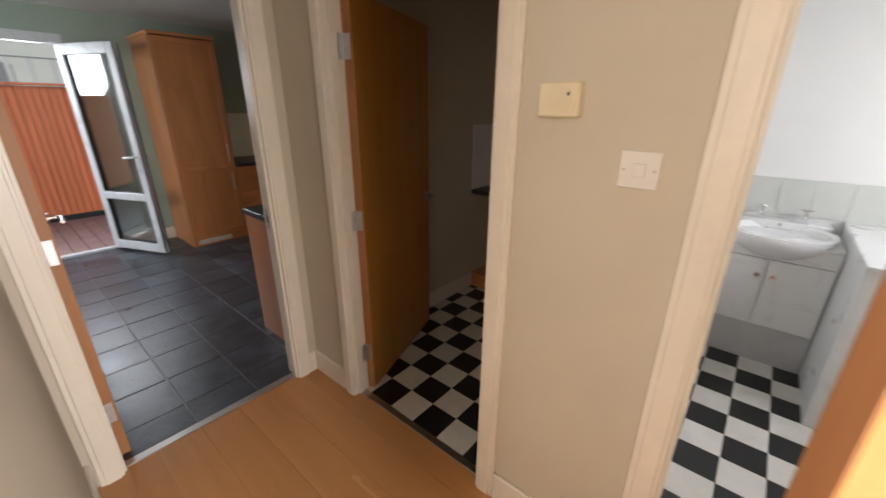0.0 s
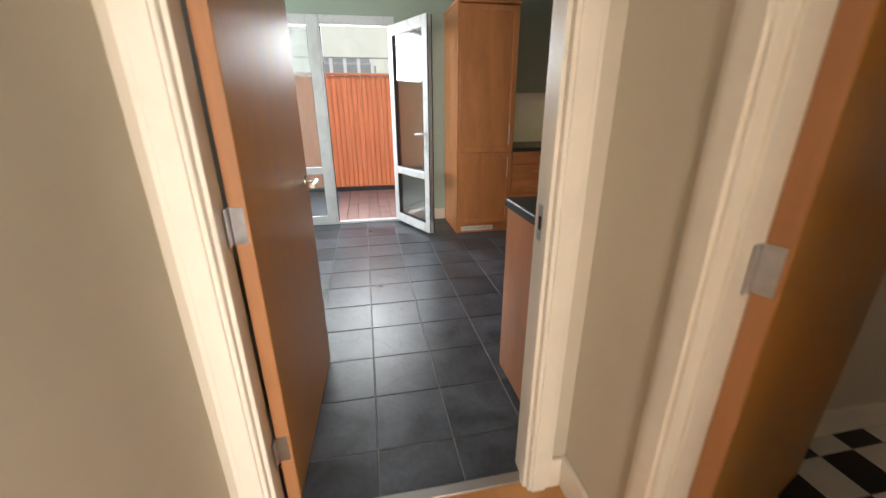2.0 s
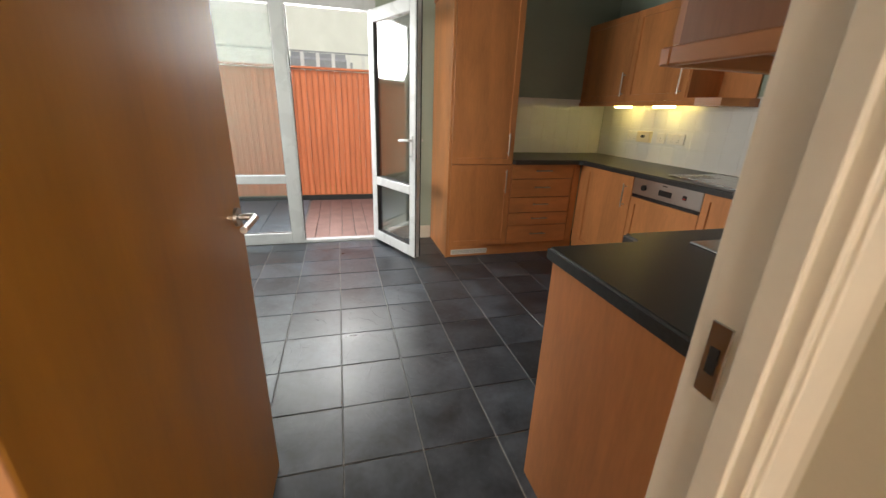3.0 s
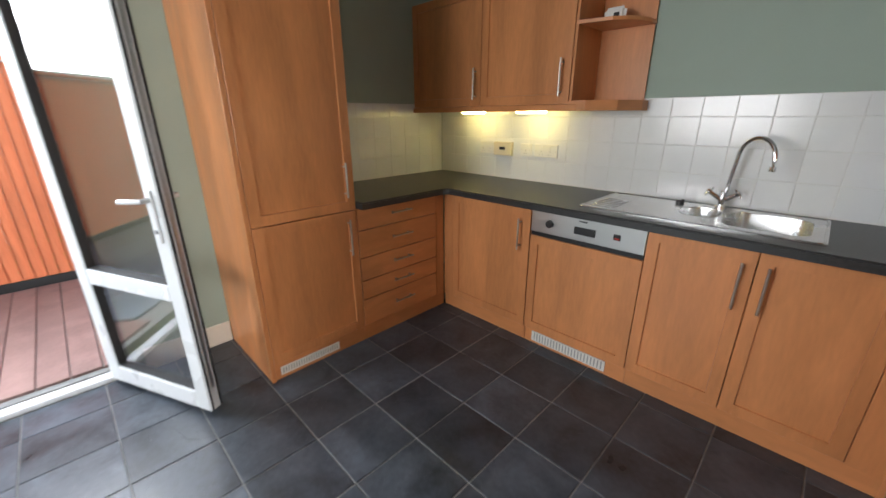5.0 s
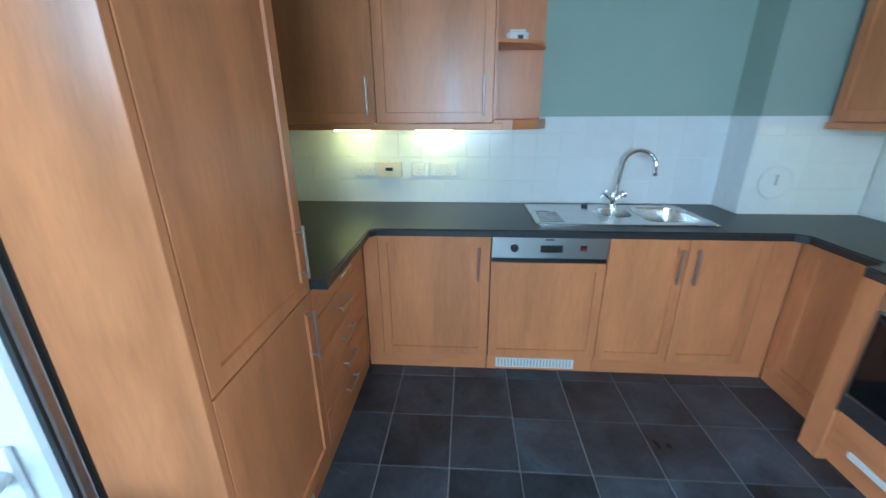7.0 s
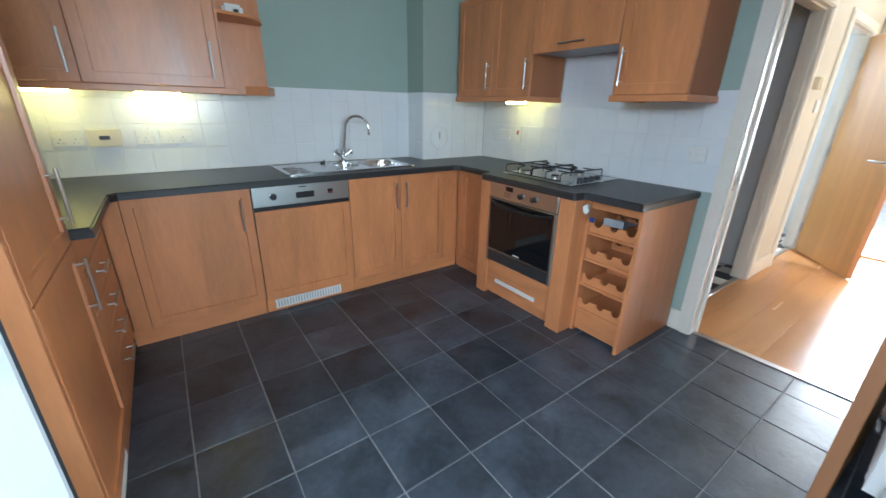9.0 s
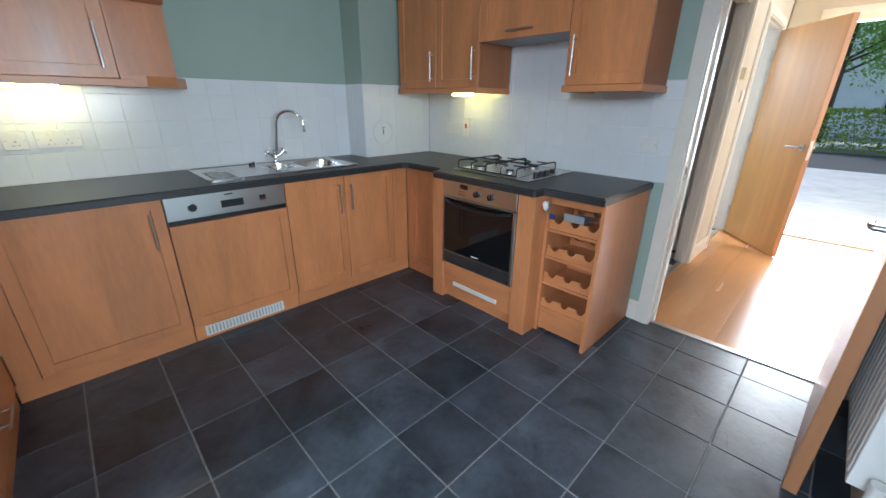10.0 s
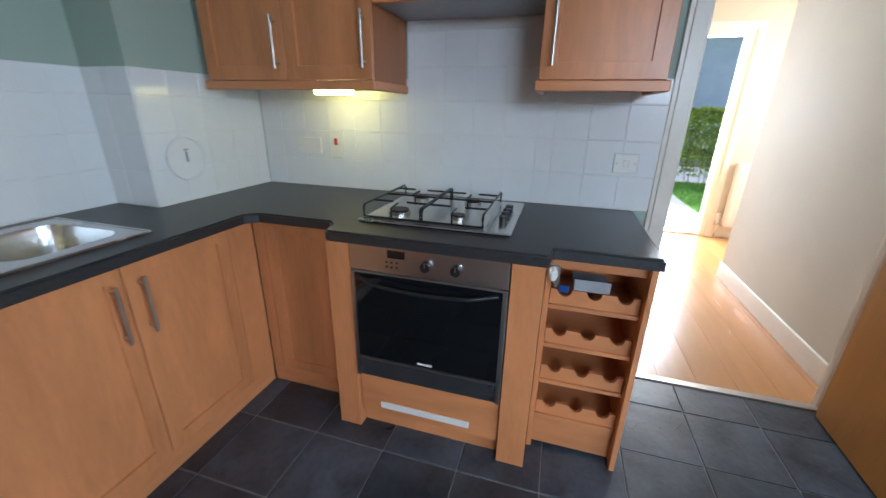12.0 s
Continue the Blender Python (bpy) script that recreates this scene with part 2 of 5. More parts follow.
def tube(points, r, n=10):
    bm = bmesh.new()
    pts = [Vector(p) for p in points]
    rings = []
    for i, p in enumerate(pts):
        d = (pts[min(i + 1, len(pts) - 1)] - pts[max(i - 1, 0)]).normalized()
        q = d.to_track_quat("Z", "Y")
        rings.append([bm.verts.new(p + q @ Vector((r * math.cos(a), r * math.sin(a), 0))) for a in [math.tau * k / n for k in range(n)]])
    for a, b in zip(rings, rings[1:]):
        for k in range(n):
            bm.faces.new((a[k], a[(k + 1) % n], b[(k + 1) % n], b[k]))
    bm.faces.new(rings[0][::-1])
    bm.faces.new(rings[-1])
    return bm


def slab(outline, z0, z1, holes=(), bev=0.0):
    """A flat piece from an outline in plan, with holes through it."""
    bm = bmesh.new()
    edges, outer = [], []
    for k, loop in enumerate((outline, *holes)):
        vs = [bm.verts.new((x, y, z1)) for x, y in loop]
        es = [bm.edges.new((vs[i], vs[(i + 1) % len(vs)])) for i in range(len(vs))]
        edges += es
        if k == 0:
            outer = vs
    r = bmesh.ops.triangle_fill(bm, edges=edges, use_beauty=True)
    faces = [f for f in r["geom"] if isinstance(f, bmesh.types.BMFace)]
    ex = bmesh.ops.extrude_face_region(bm, geom=faces)
    for v in ex["geom"]:
        if isinstance(v, bmesh.types.BMVert):
            v.co.z = z0
    bmesh.ops.recalc_face_normals(bm, faces=list(bm.faces))
    if bev:
        keep = set(outer)
        rim = [e for e in bm.edges if all(v in keep for v in e.verts) and len(e.link_faces) == 2 and abs(e.link_faces[0].normal.dot(e.link_faces[1].normal)) < 0.3]
        bmesh.ops.bevel(bm, geom=rim, offset=bev, segments=3, affect="EDGES", clamp_overlap=True)
    return bm


def rr(x0, x1, y0, y1, r, n=5):
    out = []
    for cx, cy, a0 in ((x1 - r, y0 + r, -90), (x1 - r, y1 - r, 0), (x0 + r, y1 - r, 90), (x0 + r, y0 + r, 180)):
        out += [(cx + r * math.cos(radians(a0 + 90 * k / n)), cy + r * math.sin(radians(a0 + 90 * k / n))) for k in range(n + 1)]
    return out


def merge(*bms):
    out = bms[0]
    for b in bms[1:]:
        tmp = bpy.data.meshes.new("tmp")
        b.to_mesh(tmp)
        out.from_mesh(tmp)
        bpy.data.meshes.remove(tmp)
        b.free()
    return out


def root_of(ob):
    while ob.parent:
        ob = ob.parent
    return ob


def part(name, bm, material, parent=None, label="", smooth=False, local=False):
    """Links a bmesh as one mesh object under a thing or a part; its coordinates are the world's, or its thing's if local."""
    if parent and not local:
        bm.transform(root_of(parent).matrix_basis.inverted())
    me = bpy.data.meshes.new(name)
    bm.to_mesh(me)
    bm.free()
    me.materials.append(material)
    if smooth:
        me.polygons.foreach_set("use_smooth", [True] * len(me.polygons))
        me.set_sharp_from_angle(angle=radians(38))
    ob = new(name, me)
    if parent:
        ob.parent = parent
    if label:
        tagged(ob, label)
    return ob


def thing(name, at, label, category, group="", m=None):
    ob = new(name)
    ob.empty_display_size = 0.1
    ob.matrix_basis = m if m is not None else pose(*at)
    return tagged(ob, label, category, group)


def structure(name, bm, material, label, category, smooth=False):
    return tagged(part(name, bm, material, smooth=smooth), label, category, kind="structure")


def facing(axis, plane, sign):
    """Maps (u, v, w): along the front, up, and out of the front, to a box in the world."""
    def f(u0, u1, v0, v1, w0, w1):
        a, b = plane + sign * w0, plane + sign * w1
        return (u0, u1, a, b, v0, v1) if axis == "y" else (a, b, u0, u1, v0, v1)
    return f


def spot(axis, plane, sign, u, v, w):
    return (u, plane + sign * w, v) if axis == "y" else (plane + sign * w, u, v)


def shaker(fr, u0, u1, v0, v1, parent, name="door", rail=0.07, label=""):
    """A framed door front, 20 mm thick, with a sunk panel."""
    bm = boxes(fr(u0, u1, v0, v1, 0, 0.02))
    x0, x1, y0, y1, _, _ = fr(u0, u1, v0, v1, 0, 0.02)
    out = Vector((0, y1 - y0, 0)) if abs(y1 - y0) < 0.021 else Vector((x1 - x0, 0, 0))
    out.normalize()
    bm.normal_update()
    front = max(bm.faces, key=lambda f: f.normal.dot(out))
    edge = [e for e in front.edges]
    bmesh.ops.bevel(bm, geom=edge, offset=0.0016, segments=1, affect="EDGES")
    bm.normal_update()
    front = max((f for f in bm.faces if f.normal.dot(out) > 0.99), key=lambda f: f.calc_area())
    bmesh.ops.inset_region(bm, faces=[front], thickness=rail, depth=0)
    bmesh.ops.inset_region(bm, faces=[front], thickness=0.0025, depth=-0.010)
    return part(name, bm, M_MAPLE, parent, label)


def bar(ax, u, v0, v1, parent, horizontal=False, w=0.02, length=None):
    """A straight bar handle on two posts."""
    e, r = 0.022, 0.0058
    if horizontal:
        ends, posts = ((u, v0), (v1, v0)), ((u + e, v0), (v1 - e, v0))
    else:
        ends, posts = ((u, v0), (u, v1)), ((u, v0 + e), (u, v1 - e))
    o = w + 0.03
    rs = [(spot(*ax, *ends[0], o), spot(*ax, *ends[1], o), r)] + [(spot(*ax, *p, w - 0.001), spot(*ax, *p, o), r * 0.8) for p in posts]
    return part("handle", rods(*rs, n=10), M_NICKEL, parent, "brushed steel bar handle", smooth=True)


def wall_y(name, x0, x1, y0, y1, z1, openings, material, label):
    """A wall along x with openings (x0, x1, z0, z1) through it."""
    bs, x = [], x0
    for a, b, lo, hi in sorted(openings):
        bs.append((x, a, y0, y1, 0, z1))
        if lo > 0:
            bs.append((a, b, y0, y1, 0, lo))
        bs.append((a, b, y0, y1, hi, z1))
        x = b
    bs.append((x, x1, y0, y1, 0, z1))
    return structure(name, boxes(*bs), material, label, "wall")


def wall_x(name, x0, x1, y0, y1, z1, openings, material, label):
    bs, y = [], y0
    for a, b, lo, hi in sorted(openings):
        bs.append((x0, x1, y, a, 0, z1))
        if lo > 0:
            bs.append((x0, x1, a, b, 0, lo))
        bs.append((x0, x1, a, b, hi, z1))
        y = b
    bs.append((x0, x1, y, y1, 0, z1))
    return structure(name, boxes(*bs), material, label, "wall")


# ---------------------------------------------------------------- plan
W, E, N = -5.46, -1.94, 3.60          # kitchen walls
HW, HS, HN, HF = -1.845, 0.27, 1.37, 1.10   # hall: kitchen end, side walls, front wall
CEIL = 2.42
KD0, KD1, HEAD = 0.380, 1.232, 2.03     # kitchen doorway
UD0, UD1 = -1.455, -0.612               # utility doorway
BD0, BD1 = 0.018, 0.80                 # bathroom doorway
FD0, FD1 = 0.07, 1.01                  # front doorway

wall_west = wall_x("wall_west", W - 0.28, W, -1.9, N + 0.2, CEIL, [(-0.62, 1.13, 0, 2.19)], M_GREEN, "sage green painted wall round the garden door")
wall_north = wall_y("wall_north", W, E + 0.045, N, N + 0.2, CEIL, [], M_GREEN, "sage green painted kitchen wall above white tiles")
wall_boxing = structure("wall_boxing", boxes((-2.63, E, 3.35, N, 0, CEIL)), M_GREEN, "sage green boxed-out corner of the kitchen wall", "wall")
wall_east = wall_x("wall_east", E, -1.895, HS, N, CEIL, [(KD0 - 0.03, KD1 + 0.03, 0, HEAD + 0.03)], M_GREEN, "sage green kitchen wall with the hall doorway")
wall_hall_end = wall_x("wall_hall_end", -1.895, HW, HS, HN, CEIL, [(KD0 - 0.03, KD1 + 0.03, 0, HEAD + 0.03)], M_BEIGE, "beige hall wall with the kitchen doorway")
wall_y("wall_south_kitchen", -3.3, E, 0.17, HS, CEIL, [], M_GREEN, "sage green kitchen wall behind the open door")
wall_x("wall_corner_kitchen", -3.3, -3.2, -1.7, 0.17, CEIL, [], M_GREEN, "sage green return wall of the kitchen")
# unseen end wall; its opening is made up for the kitchen fill lamp
wall_y("wall_far_south", W, -3.2, -1.9, -1.7, CEIL, [(-5.1, -3.5, 1.0, 2.1)], M_GREEN, "sage green unseen kitchen wall with an added opening")
wall_y("wall_hall_south", E, -0.2, 0.17, HS, CEIL, [], M_BEIGE, "beige painted hall wall")
wall_x("wall_hall_return", -0.3, -0.2, -1.0, 0.17, CEIL, [], M_BEIGE, "beige painted return wall of the hall")
# unseen closing wall, opened only for the hall fill lamp
wall_y("wall_hall_recess", -0.3, HF, -1.2, -1.0, CEIL, [(0.1, 0.8, 1.2, 2.2)], M_BEIGE, "beige painted unseen recess wall with an added opening")
wall_y("wall_hall_north", HW, HF, HN, 1.415, CEIL, [(UD0 - 0.03, UD1 + 0.03, 0, HEAD + 0.03), (BD0 - 0.03, BD1 + 0.03, 0, HEAD + 0.03)], M_BEIGE, "beige hall wall with the utility and bathroom doorways")
wall_y("wall_rooms_south", -1.83, HF, 1.415, 1.47, CEIL, [(UD0 - 0.03, UD1 + 0.03, 0, HEAD + 0.03), (BD0 - 0.03, BD1 + 0.03, 0, HEAD + 0.03)], M_BEIGE, "painted inner side of the doorway wall")
wall_x("wall_front", HF, HF + 0.24, -1.2, 1.47, CEIL, [(FD0 - 0.06, FD1 + 0.06, 0, 2.13)], M_BEIGE, "beige wall round the front door")
wall_x("wall_utility_west", -1.895, -1.83, 1.47, N, CEIL, [], M_BEIGE, "pale painted utility room wall")
wall_y("wall_utility_north", -1.83, -0.32, 3.45, N, CEIL, [], M_BEIGE, "pale painted utility room back wall")
wall_x("wall_between_rooms", -0.32, -0.2, 1.47, 4.0, CEIL, [], M_WHITEW, "white painted wall between utility room and bathroom")
wall_y("wall_bathroom_north", -0.2, 1.7, 3.66, 3.8, CEIL, [], M_WHITEW, "white painted bathroom back wall")
# the opening is added for the bathroom's fill lamp
wall_x("wall_bathroom_east", 1.6, 1.75, 1.47, 3.66, CEIL, [(2.1, 3.1, 1.1, 2.1)], M_WHITEW, "white painted unseen bathroom wall with an added opening")
wall_y("wall_bathroom_front", HF, 1.75, 1.36, 1.47, CEIL, [], M_WHITEW, "white painted bathroom wall")
structure("ceiling", boxes((W - 0.28, 1.75, -1.9, 4.0, CEIL, CEIL + 0.15)), M_CEIL, "white painted ceiling", "ceiling")
structure("roof", boxes((W - 0.40, 1.85, -2.0, 4.1, CEIL + 0.152, CEIL + 0.22)), M_ROOF, "dark flat roof covering", "roof")

# floor beds
floor_kitchen = structure("floor_kitchen", boxes((W - 0.1, -1.9, -1.9, N, -0.12, -0.004)), M_GROUT, "black riven slate tiles with grey grout joints", "floor")
floor_hall = structure("floor_hall", boxes((-1.89, 1.2, -1.2, 1.42, -0.12, -0.003)), M_LAM, "honey coloured laminate plank floor", "floor")
floor_utility = structure("floor_utility", boxes((-1.9, -0.26, 1.42, N, -0.12, -0.003)), M_GREYP, "black and white chequered utility room floor", "floor")
floor_bathroom = structure("floor_bathroom", boxes((-0.26, 1.7, 1.42, 3.8, -0.12, -0.003)), M_GREYP, "black and white chequered bathroom floor", "floor")

# ---------------------------------------------------------------- door linings, architraves, skirting


def architrave_x(name, x, sign, y0, y1, head, label, m=M_TRIM, wide=0.082, left=True, right=True):
    """Moulded casing round a doorway in a wall along y; sign is the side it stands out to."""
    bs = []
    for a, b in ((0, wide), (0.012, wide - 0.018)):
        d = 0.015 if a == 0 else 0.022
        if left:
            bs.append((x, x + sign * d, y0 - b, y0 - a, 0, head + a))
        if right:
            bs.append((x, x + sign * d, y1 + a, y1 + b, 0, head + a))
        bs.append((x, x + sign * d, y0 - b, y1 + b, head + a + 0.0005, head + b))
    return structure(name, boxes(*bs, bev=0.002), m, label, "door frame")


def architrave_y(name, y, sign, x0, x1, head, label, m=M_TRIM, wide=0.082):
    bs = []
    for a, b in ((0, wide), (0.012, wide - 0.018)):
        d = 0.015 if a == 0 else 0.022
        bs += [(x0 - b, x0 - a, y, y + sign * d, 0, head + a), (x1 + a, x1 + b, y, y + sign * d, 0, head + a),
               (x0 - b, x1 + b, y, y + sign * d, head + a + 0.0005, head + b)]
    return structure(name, boxes(*bs, bev=0.002), m, label, "door frame")


def lining_x(name, x0, x1, y0, y1, head, label, stop):
    bs = [(x0, x1, y0 - 0.028, y0, 0, head), (x0, x1, y1, y1 + 0.028, 0, head), (x0, x1, y0 - 0.028, y1 + 0.028, head, head + 0.028)]
    bs += [(stop, stop + 0.035, y0, y0 + 0.012, 0, head - 0.012), (stop, stop + 0.035, y1 - 0.012, y1, 0, head - 0.012), (stop, stop + 0.035, y0, y1, head - 0.012, head)]
    return structure(name, boxes(*bs, bev=0.0012), M_TRIM, label, "door frame")


def lining_y(name, y0, y1, x0, x1, head, label, stop):
    bs = [(x0 - 0.028, x0, y0, y1, 0, head), (x1, x1 + 0.028, y0, y1, 0, head), (x0 - 0.028, x1 + 0.028, y0, y1, head, head + 0.028)]
    bs += [(x0, x0 + 0.012, stop, stop + 0.035, 0, head - 0.012), (x1 - 0.012, x1, stop, stop + 0.035, 0, head - 0.012), (x0, x1, stop, stop + 0.035, head - 0.012, head)]
    return structure(name, boxes(*bs, bev=0.0012), M_TRIM, label, "door frame")


door_1 = lining_x("door_1_frame", E - 0.003, HW + 0.003, KD0, KD1, HEAD, "cream painted kitchen door lining", -1.885)
door_2 = lining_y("door_2_frame", HN - 0.003, 1.473, UD0, UD1, HEAD, "cream painted utility door lining", 1.385)
door_3 = lining_y("door_3_frame", HN - 0.003, 1.473, BD0, BD1, HEAD, "cream painted bathroom door lining", 1.385)
architrave_x("trim_kitchen_door", HW, 1, KD0, KD1, HEAD, "cream moulded architrave of the kitchen door")
architrave_x("trim_kitchen_inside", E, -1, KD0, KD1, HEAD, "white moulded architrave on the kitchen side")
architrave_y("trim_utility_door", HN, -1, UD0, UD1, HEAD, "cream moulded architrave of the utility door")
architrave_y("trim_bathroom_door", HN, -1, BD0, BD1, HEAD, "cream moulded architrave of the bathroom door")


def skirting(name, b, m=M_TRIM, label="cream painted skirting board"):
    x0, x1, y0, y1 = b
    h = 0.135
    return structure(name, boxes((x0, x1, y0, y1, 0, h), bev=0.004), m, label, "skirting board")


SK = 0.017
skirting("baseboard_hall_south", (HW, -0.2, HS, HS + SK))
skirting("baseboard_hall_end", (HW, HW + SK, 1.31, HN - SK))
skirting("baseboard_hall_corner", (HW, UD0 - 0.084, HN - SK, HN))
skirting("baseboard_pier", (UD1 + 0.084, BD0 - 0.084, HN - SK, HN))
skirting("baseboard_front", (HF - SK, HF, -1.0, FD0 - 0.12))
skirting("baseboard_hall_return", (-0.2, -0.2 + SK, -1.0, HS))
skirting("baseboard_kitchen_west", (W, W + SK, 1.21, 1.66), M_TRIM)
skirting("baseboard_kitchen_south", (-3.3, -2.0, HS, HS + SK))
skirting("baseboard_kitchen_east", (E - SK, E, 1.31, 1.372))
skirting("baseboard_utility_west", (-1.83, -1.83 + SK, 1.5, 2.97))
structure("threshold_kitchen", boxes((-1.912, -1.868, KD0, KD1, -0.003, 0.007), bev=0.003), M_NICKEL, "silver metal threshold strip at the kitchen doorway", "threshold")
structure("threshold_utility", boxes((UD0, UD1, 1.395, 1.435, -0.003, 0.006), bev=0.003), M_NICKEL, "silver metal threshold strip at the utility doorway", "threshold")
structure("threshold_bathroom", boxes((BD0, BD1, 1.40, 1.44, -0.003, 0.006), bev=0.003), M_NICKEL, "silver metal threshold strip at the bathroom doorway", "threshold")

# ---------------------------------------------------------------- doors


def lever(parent, x, y_face, z, sign, toward, m=M_NICKEL):
    """A round-rose lever handle on a leaf, in the leaf's own axes."""
    bm = rods(((x, y_face, z), (x, y_face + sign * 0.009, z), 0.026), ((x, y_face, z), (x, y_face + sign * 0.05, z), 0.009), n=20)
    bm = merge(bm, tube([(x, y_face + sign * 0.044, z), (x + toward * 0.012, y_face + sign * 0.052, z), (x + toward * 0.04, y_face + sign * 0.054, z), (x + toward * 0.125, y_face + sign * 0.052, z - 0.002)], 0.0095, 12))
    return part("door_handle", bm, m, parent, "satin steel lever handle", smooth=True, local=True)


def leaf_door(name, m, width, material, label, hinge_z=(0.25, 1.02, 1.79), height=2.005, flip=1):
    """A flush door leaf whose hinge stands at its origin and which runs along its own +x."""
    d = thing(name, None, label, "door", m=m)
    slabb = part("leaf", boxes((0.004, width, -0.022, 0.022, 0.008, height), bev=0.002), material, d, local=True)
    part("edge_strip", boxes((width, width + 0.003, -0.021, 0.021, 0.009, height - 0.001)), M_EDGE, d, "reddish wooden edge", local=True)
    part("edge_strip", boxes((0.001, 0.004, -0.021, 0.021, 0.009, height - 0.001)), M_EDGE, d, "reddish wooden edge", local=True)
    lever(d, width - 0.055, 0.022, 1.0, 1, -1)
    lever(d, width - 0.055, -0.022, 1.0, -1, -1)
    part("latch", boxes((width + 0.003, width + 0.005, -0.012, 0.012, 0.90, 1.06), (width + 0.004, width + 0.012, -0.006, 0.006, 0.99, 1.01)), M_NICKEL, d, local=True)
    for z in hinge_z:
        bm = rods(((-0.004, flip * 0.026, z - 0.05), (-0.004, flip * 0.026, z + 0.05), 0.0065), n=12)
        bm = merge(bm, boxes((-0.001, 0.003, -0.014, 0.026, z - 0.05, z + 0.05), (-0.03, -0.004, flip * 0.0225, flip * 0.0255, z - 0.05, z + 0.05)))
        part("hinge", bm, M_ZINC, d, "zinc plated butt hinge", smooth=True, local=True)
    return d


# kitchen door stands open into the kitchen, almost square to its wall
leaf_door("kitchen_door", pose(-1.957, 0.410, 0, 0, 0, 177.3), 0.828, M_DOOR, "flush orange beech veneer door standing open into the kitchen", flip=1)
leaf_door("utility_door", pose(UD0 + 0.022, 1.462, 0, 0, 0, 109.5), 0.826, M_DOOR, "flush orange beech veneer door standing open into the utility room", flip=1)
leaf_door("bathroom_door", pose(BD1 - 0.012, HN - 0.022, 0, 0, 0, 219.0), 0.79, M_LITDOOR, "flush beech veneer bathroom door standing open into the hall", flip=-1)

# front door: frame and leaf
structure("door_4_frame", boxes((HF - 0.004, HF + 0.12, FD0 - 0.06, FD0, 0, 2.13), (HF - 0.004, HF + 0.12, FD1, FD1 + 0.06, 0, 2.13), (HF - 0.004, HF + 0.12, FD0, FD1, 2.07, 2.13), bev=0.004),
          M_TRIM, "white painted front door frame", "door frame")
structure("threshold_front", boxes((HF, HF + 0.16, FD0, FD1, -0.02, 0.02), bev=0.004), M_NICKEL, "aluminium threshold of the front door", "threshold")
architrave_x("trim_front_door", HF, -1, FD0 - 0.055, FD1 + 0.055, 2.12, "white architrave of the front door", left=True, right=True, wide=0.07)
# strike plate of the kitchen door
strike = thing("strike_plate", (-1.915, KD1 - 0.001, 0.93), "steel strike plate let into the door lining", "strike plate")
part("plate", boxes((-1.93, -1.90, KD1 - 0.003, KD1 + 0.001, 0.935, 1.045), bev=0.001), M_NICKEL, strike)
# black block stands for the dark inside the latch hole
part("keeper", boxes((-1.922, -1.908, KD1 - 0.0045, KD1 - 0.002, 0.97, 1.01)), M_GASKET, strike)

# ---------------------------------------------------------------- garden door and side window
gx0, gx1 = W - 0.075, W - 0.005
window_1 = thing("window_1", (W - 0.04, -0.2, 0), "white plastic side window beside the garden door", "window")
window_1["kind"] = "structure"
part("window_frame", boxes((gx0, gx1, -0.62, -0.56, 0.0, 2.19), (gx0, gx1, 0.25, 0.36, 0.0, 2.19), (gx0, gx1, -0.56, 0.25, 0.0, 0.11), (gx0, gx1, -0.56, 0.25, 2.09, 2.19),
                           (gx0, gx1, -0.56, 0.25, 0.60, 0.68), bev=0.005), M_UPVC, window_1)
part("gasket", boxes((gx1 - 0.03, gx1 - 0.025, 0.243, 0.2505, 0.11, 2.09), (gx1 - 0.03, gx1 - 0.025, -0.56, 0.25, 0.108, 0.117), (gx1 - 0.03, gx1 - 0.025, -0.56, 0.25, 0.677, 0.684)), M_GASKET, window_1)
for z0, z1 in ((0.11, 0.60), (0.68, 2.09)):
    p = part("pane", boxes((W - 0.05, W - 0.036, -0.56, 0.25, z0, z1)), M_GLASS, window_1)
    p.visible_shadow = False
gframe = structure("door_5_frame", boxes((gx0, gx1, 0.3605, 0.375, 0.0, 2.19), (gx0, gx1, 1.075, 1.13, 0.0, 2.19), (gx0, gx1, 0.375, 1.075, 2.10, 2.19), (gx0, gx1, 0.375, 1.075, 0.0, 0.03), bev=0.004),
                   M_UPVC, "white plastic frame of the garden door", "door frame")
structure("door_5_seal", boxes((gx0 + 0.01, gx1 - 0.02, 0.3752, 0.381, 0.03, 2.10), (gx0 + 0.01, gx1 - 0.02, 1.069, 1.0748, 0.03, 2.10)), M_GASKET, "black rubber door seal", "seal")
gd = thing("garden_door", None, "white plastic glazed garden door standing open into the kitchen", "door", m=pose(W - 0.003, 1.085, 0, 0, 0, 24.5))
GW = 0.735
part("frame", boxes((0, 0.085, -0.032, 0.032, 0.03, 2.10), (GW - 0.085, GW, -0.032, 0.032, 0.03, 2.10), (0.085, GW - 0.085, -0.0318, 0.0318, 0.03, 0.13),
                    (0.085, GW - 0.085, -0.0318, 0.0318, 2.0, 2.10), (0.085, GW - 0.085, -0.0318, 0.0318, 0.60, 0.68), bev=0.006), M_UPVC, gd, local=True)
part("gasket", boxes((0.0851, 0.09, -0.026, 0.026, 0.13, 2.0), (GW - 0.09, GW - 0.0851, -0.026, 0.026, 0.13, 2.0), (0.085, GW - 0.085, -0.026, 0.026, 0.1301, 0.135), (0.085, GW - 0.085, -0.026, 0.026, 0.6801, 0.685)), M_GASKET, gd, local=True)
